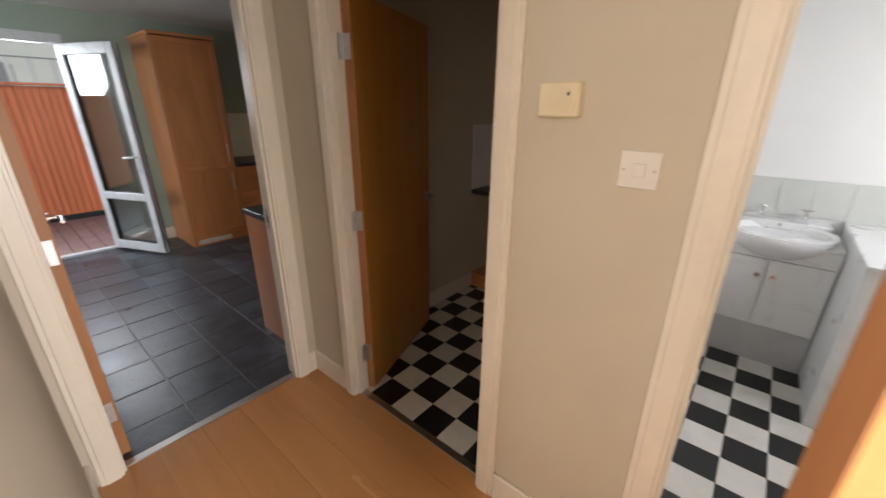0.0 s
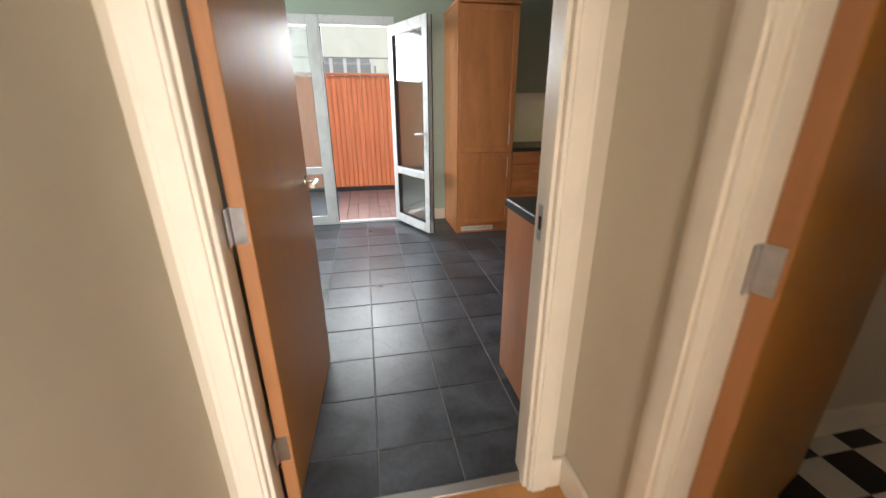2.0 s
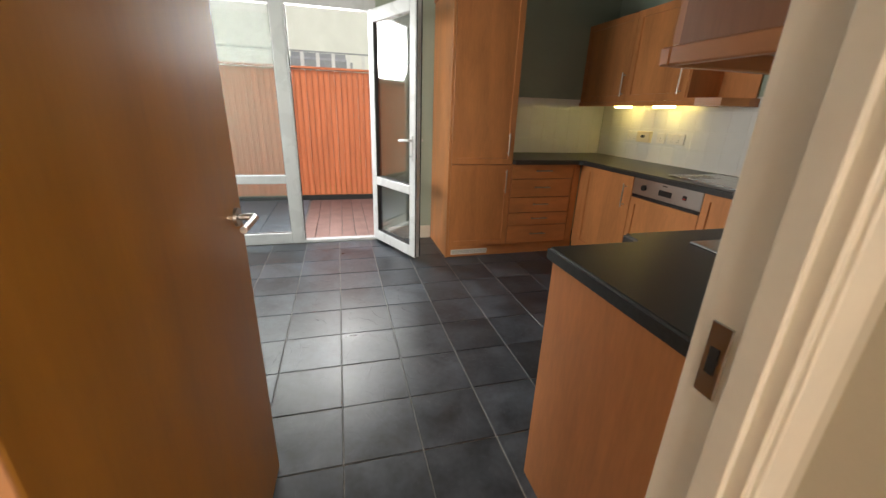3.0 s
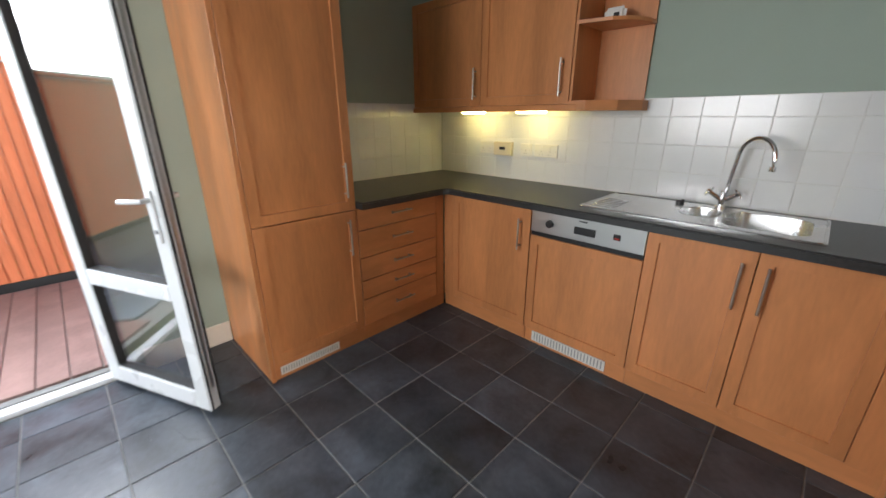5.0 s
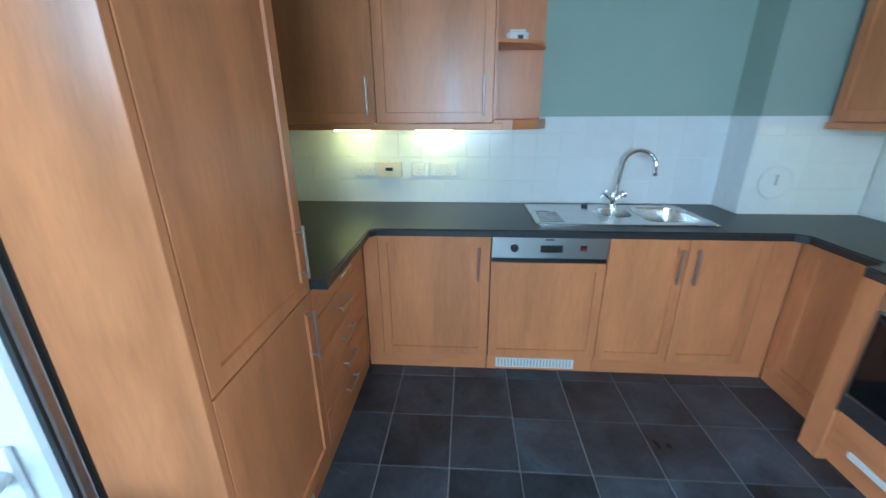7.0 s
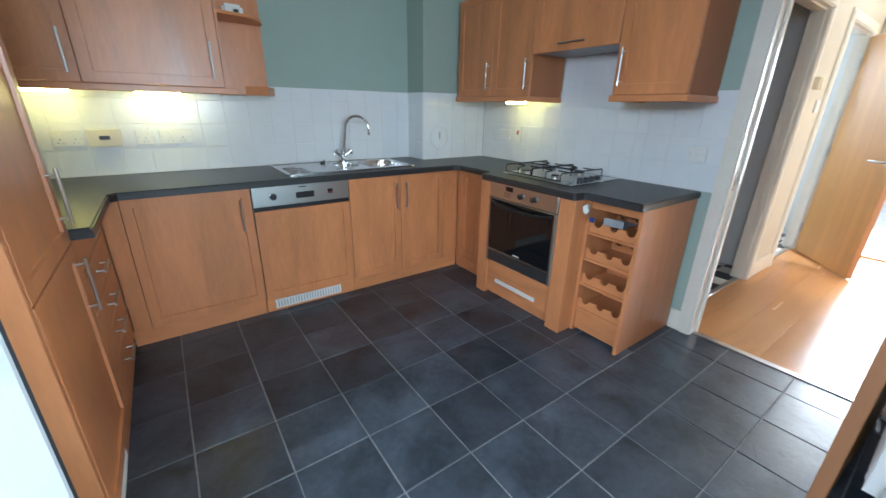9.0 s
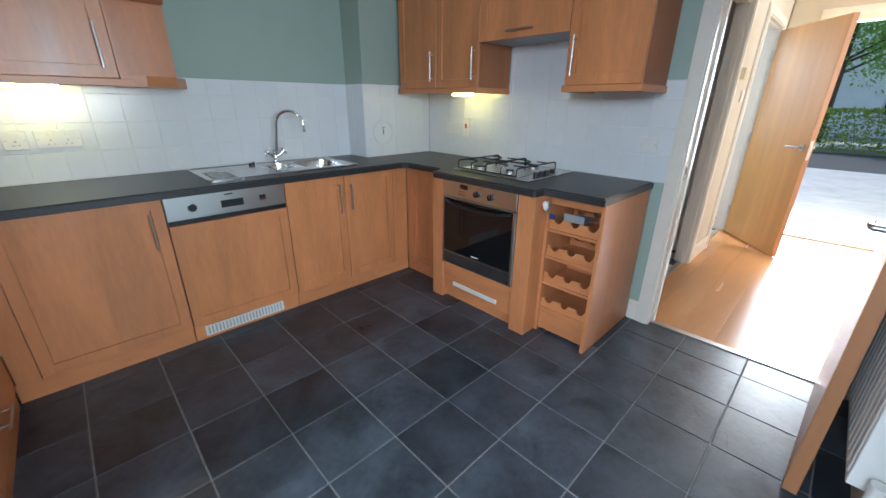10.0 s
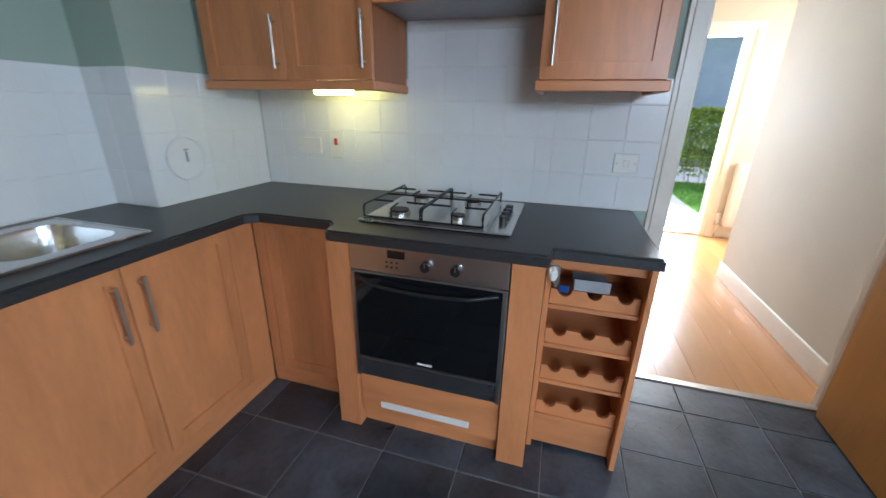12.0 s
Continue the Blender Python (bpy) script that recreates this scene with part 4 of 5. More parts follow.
clock = thing("carbon_monoxide_alarm", (-3.97, 3.45, 1.856), "small white rounded alarm standing on the shelf", "alarm")
part("body", boxes((-4.035, -3.915, 3.44, 3.475, 1.8565, 1.925), bev=0.016, seg=3), M_PLASTIC, clock, smooth=True)
part("display", boxes((-3.975, -3.945, 3.437, 3.4395, 1.875, 1.895)), M_BLACKP, clock)

ua = wall_unit("hob_wall_unit", (-2.1, 2.88, UB), FEU, AEU, (-2.284, E - 0.012, 2.472, 3.30, UB, UT), [(2.877, 3.298, 2.910, UB), (2.474, 2.873, 2.503, UB)],
               "maple effect double wall unit beside the hob", [(-2.318, -2.292, 2.462, 3.31, 1.396, 1.431), (-2.292, E - 0.012, 2.462, 2.486, 1.396, 1.431)])
uh = thing("extractor_unit", (-2.1, 2.15, 1.70), "maple effect wall unit hiding the cooker extractor", "cabinet", WALLU)
part("body", boxes((-2.284, E - 0.012, 1.832, 2.468, 1.705, UT)), M_GALV, uh)
d = shaker(FEU, 1.832, 2.468, 1.70, UT - 0.002, uh, rail=0.075)
bar(AEU, 2.046, 1.740, 2.238, d, horizontal=True)
ub = wall_unit("end_wall_unit", (-2.1, 1.62, UB), FEU, AEU, (-2.284, E - 0.012, 1.412, 1.826, UB, UT), [(1.414, 1.826, 1.785, UB)],
               "maple effect single wall unit next to the hall doorway", [(-2.318, -2.292, 1.402, 1.836, 1.396, 1.431), (-2.292, E - 0.012, 1.402, 1.426, 1.396, 1.431), (-2.292, E - 0.012, 1.812, 1.836, 1.396, 1.431)])


def strip(name, a, b, axis):
    """A slim strip lamp under a wall unit."""
    s = thing(name, ((a[0] + b[0]) / 2, (a[1] + b[1]) / 2, 1.41), "lit slim strip lamp under the wall unit", "lamp", "strip lamps under the wall units")
    w = 0.028
    bx = (a[0], b[0], a[1] - w, a[1] + w, 1.405, 1.430) if axis == "x" else (a[0] - w, a[0] + w, a[1], b[1], 1.405, 1.430)
    part("housing", boxes(bx, bev=0.003), M_PLASTIC, s)
    x0, x1, y0, y1, _, _ = bx
    part("tube", boxes((x0 + 0.012, x1 - 0.012, y0 + 0.01, y1 - 0.01, 1.384, 1.4045), bev=0.006), M_TUBE, s, "glowing lamp tube")
    part("end_cap", boxes((x0 - 0.016, x0, y0 + 0.012, y1 - 0.012, 1.40, 1.43)) if axis == "x" else boxes((x0 + 0.012, x1 - 0.012, y0 - 0.016, y0, 1.40, 1.43)), M_CREAMP, s)


strip("strip_lamp", (-5.08, 3.44), (-4.84, 3.44), "x")
strip("strip_lamp", (-4.58, 3.44), (-4.33, 3.44), "x")
strip("strip_lamp", (-2.12, 2.66), (-2.12, 2.88), "y")

# ---------------------------------------------------------------- sockets and switches


def plate(name, ax, u0, u1, v0, v1, label, category, rockers=(), depth=0.01, material=None, screws=True):
    f = facing(*ax)
    g = thing(name, spot(*ax, (u0 + u1) / 2, v0, 0), label, category)
    part("plate", boxes(f(u0, u1, v0, v1, 0, depth), bev=0.0025), material or M_PLASTIC, g)
    vm = (v0 + v1) / 2
    if screws:
        for u in (u0 + 0.012, u1 - 0.012):
            part("screw", rods((spot(*ax, u, vm, depth - 0.001), spot(*ax, u, vm, depth + 0.001), 0.0035), n=8), M_NICKEL, g)
    for u, w, v, h, mt in rockers:
        part("rocker", boxes(f(u - w / 2, u + w / 2, v - h / 2, v + h / 2, depth - 0.001, depth + 0.004), bev=0.001), mt, g)
    return g


TN, TE = ("y", N - 0.009, -1), ("x", E - 0.009, -1)
SOCKETS = ((-5.003, -4.862), (-4.495, -4.312))
for u0, u1 in SOCKETS:
    g = plate("double_socket", TN, u0, u1, 1.088, 1.178, "white plastic double power socket on the tiles", "socket")
    um = (u0 + u1) / 2
    for du in (-0.034, 0.034):
        part("rocker", boxes(facing(*TN)(um + du - 0.007, um + du + 0.007, 1.146, 1.168, 0.009, 0.014), bev=0.001), M_PLASTIC, g)
        for sx, sz, w_, h_ in ((0, 1.128, 0.004, 0.008), (-0.011, 1.108, 0.006, 0.004), (0.011, 1.108, 0.006, 0.004)):
            part("pin_slot", boxes(facing(*TN)(um + du + sx - w_ / 2, um + du + sx + w_ / 2, sz - h_ / 2, sz + h_ / 2, 0.0095, 0.0106)), M_GASKET, g)
g = plate("timer_switch", TN, -4.845, -4.683, 1.083, 1.182, "aged cream plastic boiler timer switch", "switch", [(-4.764, 0.05, 1.136, 0.022, M_BLACKP)], depth=0.035, material=M_CREAMP, screws=False)
g = plate("single_socket", TN, -4.615, -4.521, 1.086, 1.178, "white plastic single power socket on the tiles", "socket", [(-4.55, 0.014, 1.157, 0.022, M_PLASTIC)])
for sx, sz, w_, h_ in ((0, 1.128, 0.004, 0.008), (-0.011, 1.108, 0.006, 0.004), (0.011, 1.108, 0.006, 0.004)):
    part("pin_slot", boxes(facing(*TN)(-4.568 + sx - w_ / 2, -4.568 + sx + w_ / 2, sz - h_ / 2, sz + h_ / 2, 0.0095, 0.0106)), M_GASKET, g)
plate("blank_plate", TE, 2.972, 3.112, 1.088, 1.172, "white plastic double blank plate", "socket")
plate("cooker_switch", TE, 2.843, 2.912, 1.072, 1.215, "tall white cooker switch with red rocker", "switch", [(2.878, 0.02, 1.155, 0.035, M_RED)])
plate("fused_spur", TE, 1.39, 1.49, 1.076, 1.160, "white plastic fused spur", "switch", [(1.44, 0.025, 1.118, 0.03, M_PLASTIC)])
plate("single_socket", ("x", W + 0.009, 1), 2.42, 2.53, 1.10, 1.185, "white plastic power socket", "socket", [(2.475, 0.012, 1.16, 0.018, M_PLASTIC)])
ring = thing("vent_cover", (-2.47, 3.341, 1.10), "round white vent cover on the tiles", "vent")
part("disc", rods(((-2.47, 3.341, 1.10), (-2.47, 3.333, 1.10), 0.092), n=40), M_TILE, ring, smooth=True)
part("rim", tube([(-2.47 + 0.092 * math.cos(a), 3.332, 1.10 + 0.092 * math.sin(a)) for a in [math.tau * k / 40 for k in range(41)]], 0.005, 6), M_TILE, ring, smooth=True)
part("hook", boxes((-2.472, -2.468, 3.322, 3.333, 1.085, 1.13), (-2.478, -2.46, 3.324, 3.332, 1.135, 1.142)), M_GALV, ring)

plate("fan_switch", ("y", HN, -1), -0.235, -0.141, 1.364, 1.454, "white plastic blank switch plate on the hall wall", "switch", [(-0.188, 0.03, 1.409, 0.032, M_PLASTIC)], depth=0.012)
th = thing("room_thermostat", (-0.40, HN, 1.53), "aged cream room thermostat with round dial", "thermostat")
part("body", boxes((-0.457, -0.348, HN - 0.038, HN, 1.528, 1.612), bev=0.004), M_CREAMP, th)
part("dial", rods(((-0.40, HN - 0.038, 1.572), (-0.40, HN - 0.043, 1.572), 0.034), n=32), M_CREAMP, th, smooth=True)
part("pointer", boxes((-0.377, -0.371, HN - 0.0445, HN - 0.042, 1.580, 1.588)), M_GASKET, th)

keys = thing("key_bunch", (-2.60, 1.7, 0.86), "small bunch of keys with a blue tag on a hook", "keys")
part("hook", rods(((-2.57, 1.7195, 0.845), (-2.57, 1.69, 0.845), 0.003), n=8), M_NICKEL, keys)
part("key", boxes((-2.573, -2.571, 1.675, 1.695, 0.775, 0.842), (-2.577, -2.575, 1.68, 1.69, 0.765, 0.84), bev=0.0006), M_NICKEL, keys)
part("tag", boxes((-2.572, -2.565, 1.64, 1.675, 0.745, 0.772), bev=0.003), M_BLUE, keys)
bm = bmesh.new()
bmesh.ops.create_icosphere(bm, subdivisions=3, radius=0.026)
for v in bm.verts:
    v.co *= 1 + 0.55 * noise.noise(v.co * 45)
    v.co.y *= 0.6
    v.co.x *= 0.7
    v.co += Vector((-2.578, 1.698, 0.815))
part("wrapper", bm, M_PLASTIC, keys, "crumpled clear wrapper")
paper = thing("folded_leaflet", (-2.4, 1.55, 0.731), "folded grey leaflet lying in the wine rack", "leaflet")
part("sheet", boxes((-2.51, -2.35, 1.50, 1.62, 0.732, 0.738), (-2.51, -2.508, 1.50, 1.62, 0.738, 0.775), bev=0.0008), M_GALV, paper)


def radiator(name, m, width, z0, z1, label):
    r = thing(name, None, label, "radiator", m=m)
    n = max(3, int(width / 0.05))
    part("panel", boxes((0, width, 0.092, 0.105, z0, z1), bev=0.005), M_PLASTIC, r, local=True)
    part("back_panel", boxes((0, width, 0.03, 0.043, z0, z1 - 0.035), bev=0.005), M_PLASTIC, r, local=True)
    for k in range(n):
        part("rib", boxes((width * (k + 0.25) / n, width * (k + 0.75) / n, 0.1045, 0.110, z0 + 0.03, z1 - 0.03), bev=0.0026), M_PLASTIC, r, local=True)
    part("grille", boxes((0, width, 0.022, 0.091, z1 - 0.03, z1 - 0.004), bev=0.002), M_PLASTIC, r, local=True)
    part("side_cover", boxes((-0.006, -0.0005, 0.02, 0.106, z0 + 0.005, z1 - 0.004), bev=0.002), M_PLASTIC, r, local=True)
    part("side_cover", boxes((width + 0.0005, width + 0.006, 0.02, 0.106, z0 + 0.005, z1 - 0.004), bev=0.002), M_PLASTIC, r, local=True)
    part("pipe", tube([(width + 0.045, 0.03, 0.0), (width + 0.045, 0.03, z0 + 0.03), (width + 0.03, 0.03, z0 + 0.045), (width, 0.03, z0 + 0.045)], 0.0075, 10), M_CHROME, r, smooth=True, local=True)
    part("valve", rods(((width + 0.045, 0.03, z0 + 0.02), (width + 0.045, 0.03, z0 + 0.06), 0.013), ((width + 0.045, 0.03, z0 + 0.06), (width + 0.045, 0.03, z0 + 0.13), 0.021), n=16), M_PLASTIC, r, "white thermostatic valve", smooth=True, local=True)
    part("pipe", tube([(-0.04, 0.05, 0.0), (-0.04, 0.05, z0 - 0.02), (-0.03, 0.05, z0 + 0.02), (0.0, 0.05, z0 + 0.03)], 0.0085, 10), M_CHROME, r, smooth=True, local=True)
    part("lockshield_valve", rods(((-0.04, 0.05, z0 - 0.06), (-0.04, 0.05, z0 + 0.01), 0.014), ((-0.04, 0.05, z0 + 0.01), (-0.04, 0.05, z0 + 0.07), 0.022), n=16), M_PLASTIC, r, "white capped radiator valve", smooth=True, local=True)
    return r


radiator("radiator", pose(-2.97, HS, 0), 0.60, 0.29, 0.89, "white panel radiator on the wall behind the open door")
radiator("radiator", pose(HF, -0.62, 0, 0, 0, 90), 0.50, 0.15, 0.85, "white panel radiator beside the front door")

# ---------------------------------------------------------------- utility room
uw = thing("utility_worktop", (-1.05, 3.1, 0.87), "dark worktop in the utility room", "worktop")
part("slab", boxes((-1.828, -0.322, 2.94, 3.448, 0.865, 0.90), bev=0.006), M_WORK, uw)
us = thing("utility_splashback", (-1.05, 3.44, 0.9), "pale upstand panel behind the utility worktop", "splashback")
part("panel", boxes((-1.826, -0.322, 3.435, 3.448, 0.902, 1.42)), M_WHITEW, us)
part("side_panel", boxes((-1.828, -1.818, 2.94, 3.434, 0.902, 1.42)), M_WHITEW, us)
up = thing("utility_plinth_box", (-1.05, 3.1, 0), "low maple effect plinth box under the washing machine", "plinth")
part("box", boxes((-1.828, -0.322, 2.975, 3.448, 0.0, 0.13), bev=0.002), M_MAPLE_H, up)
part("divider", boxes((-1.49, -1.47, 2.985, 3.44, 0.131, 0.864)), M_MAPLE, up)
wm = thing("washing_machine", (-1.1, 3.1, 0.131), "white front loading washing machine on the plinth", "washing machine")
part("body", boxes((-1.46, -0.865, 3.005, 3.42, 0.135, 0.855), bev=0.008), M_WLAM, wm)
part("control_panel", boxes((-1.455, -0.87, 2.997, 3.005, 0.745, 0.85), bev=0.002), M_WLAM, wm)
part("drawer", boxes((-1.445, -1.285, 2.993, 2.998, 0.755, 0.84), bev=0.002), M_WLAM, wm)
part("handle", boxes((-1.43, -1.42, 2.989, 3.005, 0.60, 0.65), bev=0.002), M_BLACKP, wm)
part("door_ring", tube([(-1.163 + 0.165 * math.cos(a), 3.0, 0.47 + 0.165 * math.sin(a)) for a in [math.tau * k / 40 for k in range(41)]], 0.022, 10), M_WLAM, wm, "white ring round the porthole", smooth=True)
bm = bmesh.new()
bmesh.ops.create_uvsphere(bm, u_segments=28, v_segments=14, radius=0.145, matrix=Matrix.Translation((-1.163, 3.005, 0.47)) @ Matrix.Diagonal((1, 0.35, 1, 1)))
part("porthole", bm, M_GLASSB, wm, "dark round glass porthole", smooth=True)

# ---------------------------------------------------------------- bathroom
van = thing("vanity_unit", (0.6, 3.45, 0), "white vanity unit with two doors and round knobs", "cabinet")
part("body", boxes((-0.19, 0.485, 3.265, 3.655, 0.26, 0.80)), M_WLAM, van)
part("plinth", boxes((-0.19, 0.485, 3.272, 3.30, 0.0, 0.258)), M_GREYP, van)
part("top", boxes((-0.19, 0.485, 3.24, 3.655, 0.801, 0.825), bev=0.004), M_WLAM, van)
part("apron", boxes((-0.19, 0.485, 3.245, 3.2645, 0.705, 0.80)), M_WLAM, van)
for x0, x1, kx in ((-0.18, 0.180, 0.145), (0.186, 0.48, 0.222)):
    dd = part("door", boxes((x0, x1, 3.245, 3.2645, 0.265, 0.70), bev=0.002), M_WLAM, van)
    part("knob", rods(((kx, 3.245, 0.60), (kx, 3.23, 0.60), 0.006), ((kx, 3.232, 0.60), (kx, 3.215, 0.60), 0.014), n=16), M_CHROME, dd, "round chrome knob", smooth=True)
bas = thing("wash_basin", (0.27, 3.45, 0.82), "white ceramic semi-recessed wash basin", "basin")
bm = bmesh.new()
outer = []
for z, sx, sy in ((0.70, 0.10, 0.10), (0.72, 0.19, 0.16), (0.78, 0.255, 0.225), (0.845, 0.275, 0.25), (0.858, 0.272, 0.247), (0.858, 0.235, 0.205), (0.845, 0.225, 0.195), (0.78, 0.18, 0.15), (0.755, 0.05, 0.04)):
    outer.append([bm.verts.new((0.19 + sx * math.cos(a) * (1.0 if abs(math.cos(a)) < 2 else 1), 3.385 + (sy if math.sin(a) < 0 else min(sy, 0.235)) * math.sin(a), z)) for a in [math.tau * k / 40 for k in range(40)]])
for a, b in zip(outer, outer[1:]):
    for k in range(40):
        bm.faces.new((a[k], a[(k + 1) % 40], b[(k + 1) % 40], b[k]))
bm.faces.new(outer[-1])
bm.faces.new(outer[0][::-1])
part("bowl", bm, M_CERAM, bas, smooth=True)
part("ledge", boxes((-0.06, 0.44, 3.55, 3.65, 0.826, 0.875), bev=0.008), M_CERAM, bas, smooth=True)
part("overflow", rods(((0.19, 3.549, 0.855), (0.19, 3.546, 0.855), 0.010), n=12), M_GALV, bas)
for bx in (0.085, 0.300):
    t = thing("basin_tap", (bx, 3.59, 0.876), "chrome basin pillar tap with cross head", "tap", "basin taps")
    part("pillar", rods(((bx, 3.59, 0.876), (bx, 3.59, 0.93), 0.013), ((bx, 3.59, 0.91), (bx, 3.50, 0.905), 0.009), n=14), M_CHROME, t, smooth=True)
    part("cross_head", rods(((bx, 3.59, 0.93), (bx, 3.59, 0.965), 0.009), ((bx - 0.03, 3.59, 0.957), (bx + 0.03, 3.59, 0.957), 0.0065), ((bx, 3.56, 0.957), (bx, 3.62, 0.957), 0.0065), n=12), M_CHROME, t, smooth=True)
cis = thing("toilet_boxing", (0.9, 3.3, 0), "white boxed-in panel beside the vanity unit", "panel")
part("panel", boxes((0.49, 1.5, 2.75, 3.655, 0.0, 0.88), bev=0.004), M_WLAM, cis)
part("shelf", boxes((0.4865, 1.5, 2.73, 3.655, 0.881, 0.905), bev=0.003), M_WLAM, cis)

upst = thing("bathroom_splashback", (0.6, 3.65, 0.906), "pale grey tiled upstand behind the wash basin", "splashback")
for k in range(10):
    part("tile", boxes((-0.196 + 0.17 * k, -0.029 + 0.17 * k, 3.647, 3.6595, 0.906, 1.135), bev=0.002), M_UPSTAND, upst)

# ---------------------------------------------------------------- outdoors
structure("ground", boxes((-400, 400, -400, 400, -0.35, -0.25)), M_GRASS, "grassy ground", "ground")
# back yard
patio = structure("patio", boxes((-7.9, W - 0.29, -4.5, 5.5, -0.25, -0.075)), M_GROUT, "reddish decking boards, and slabs coloured blue-grey for shade, in the yard", "patio")
fence = thing("garden_fence", (-7.75, 0.5, -0.06), "terracotta painted close-boarded garden fence", "fence")
# black strip paints the shade of the gap below the boards
part("gravel_board", boxes((-7.76, -7.73, -4.4, 5.4, -0.07, 0.01)), M_GASKET, fence, "black strip for the shade in the gap under the fence")
part("cap_rail", boxes((-7.80, -7.70, -4.4, 5.4, 1.795, 1.825), bev=0.004), M_FENCE, fence)
part("backing_rail", boxes((-7.80, -7.765, -4.4, 5.4, 0.2, 0.28), (-7.80, -7.765, -4.4, 5.4, 1.5, 1.58)), M_FENCE, fence)
bme = bpy.data.meshes.new("fence_board")
bm = boxes((-0.010, 0.010, -0.0385, 0.0385, 0, 1.77), (0.010, 0.02, -0.03, 0.012, 0.002, 1.768), bev=0.004)
bm.to_mesh(bme)
bm.free()
bme.materials.append(M_FENCE)
for k in range(124):
    o = new("fence_board", bme)
    o.parent = fence
    o.matrix_basis = pose(-0.0 + 0.003 * (k % 2), -4.85 + 0.079 * k, 0.075)
# neighbours behind the yard
nb = thing("rear_building", (-17, 0, -0.25), "pale rendered building behind the yard", "building")
part("wall", boxes((-20, -17, -22, 22, -0.25, 9.0)), M_RENDER, nb)
part("roof", boxes((-20.4, -16.6, -22.4, 22.4, 9.0, 9.3)), M_ROOF, nb)
for k in range(6):
    wv = part("window", boxes((-17.0, -16.96, -9 + 3.6 * k, -7.8 + 3.6 * k, 4.6, 6.0), bev=0.01), M_UPVC, nb)
    part("pane", boxes((-16.965, -16.955, -8.9 + 3.6 * k, -7.9 + 3.6 * k, 4.7, 5.9)), M_WIN, wv)
rail = thing("rear_railing", (-10.5, 0, -0.25), "pale picket railing with a dark top rail behind the fence", "railing")
part("top_rail", boxes((-10.52, -10.48, -8, 8, 2.33, 2.355)), M_GALV, rail)
part("low_rail", boxes((-10.52, -10.48, -8, 8, 0.4, 0.44)), M_GALV, rail)
for k in range(54):
    part("picket", boxes((-10.515, -10.485, -8 + 0.3 * k, -7.93 + 0.3 * k, -0.25, 2.36)), M_WLAM, rail)
van2 = thing("grey_container", (-11.5, 0.3, -0.25), "pale grey rounded container behind the railing", "container")
part("body", boxes((-12.2, -11.2, -0.3, 1.15, -0.25, 2.42), bev=0.15, seg=3), M_GALV, van2)

# front garden
structure("path", boxes((1.36, 5.4, -0.32, 1.75, -0.25, -0.045)), M_CONC, "pale paved garden path", "path")
structure("pavement", boxes((5.4, 8.5, -40, 40, -0.25, -0.06)), M_CONC, "pale concrete pavement", "pavement")
structure("road", boxes((8.5, 14.5, -40, 40, -0.25, -0.16)), M_ASPH, "grey asphalt road", "road")
# made-up pale ground that reflects sun onto the shaded house front
structure("forecourt", boxes((15.7, 23.9, -30, 30, -0.25, -0.08)), M_CONC, "pale paving added to bounce light onto the house across the road", "paving")
structure("lawn", boxes((1.36, 5.39, -9, -0.322, -0.25, -0.04), (1.36, 5.39, 1.752, 9, -0.25, -0.04)), M_GRASS, "bright green front lawn", "lawn")


def blades(n, x0, x1, y0, y1):
    rng = random.Random(5)
    vs, fs = [], []
    for k in range(n):
        x, y = rng.uniform(x0, x1), rng.uniform(y0, y1)
        a, h = rng.uniform(0, math.tau), rng.uniform(0.03, 0.06)
        dx, dy = 0.006 * math.cos(a), 0.006 * math.sin(a)
        i = len(vs)
        vs += [(x - dx, y - dy, -0.04), (x + dx, y + dy, -0.04), (x + rng.uniform(-0.02, 0.02), y + rng.uniform(-0.02, 0.02), -0.04 + h)]
        fs.append((i, i + 1, i + 2))
    return vs, fs


def raw(name, vs, fs, material, parent=None, label="", origin=(0, 0, 0)):
    me = bpy.data.meshes.new(name)
    o = Vector(origin)
    me.from_pydata([tuple(Vector(v) - o) for v in vs], [], fs)
    me.materials.append(material)
    ob = new(name, me)
    if parent:
        ob.parent = parent
    if label:
        tagged(ob, label)
    return ob


vs, fs = blades(16000, 1.5, 5.35, -3.0, -0.33)
tagged(raw("grass", vs, fs, M_GRASS), "short mown front lawn grass", "grass", kind="stuff")


def leaves(rng, place, n, size):
    """Many small leaves, each a bent quad, at the points that place gives."""
    vs, fs = [], []
    for k in range(n):
        c = Vector(place(rng))
        q = Euler((rng.uniform(-1.2, 1.2), rng.uniform(-1.2, 1.2), rng.uniform(0, math.tau))).to_matrix()
        s = size * rng.uniform(0.6, 1.3)
        i = len(vs)
        for p in ((-s, 0, 0), (0, -s * 0.55, s * 0.12), (s, 0, 0), (0, s * 0.55, s * 0.12)):
            vs.append(tuple(c + q @ Vector(p)))
        fs.append((i, i + 1, i + 2, i + 3))
    return vs, fs


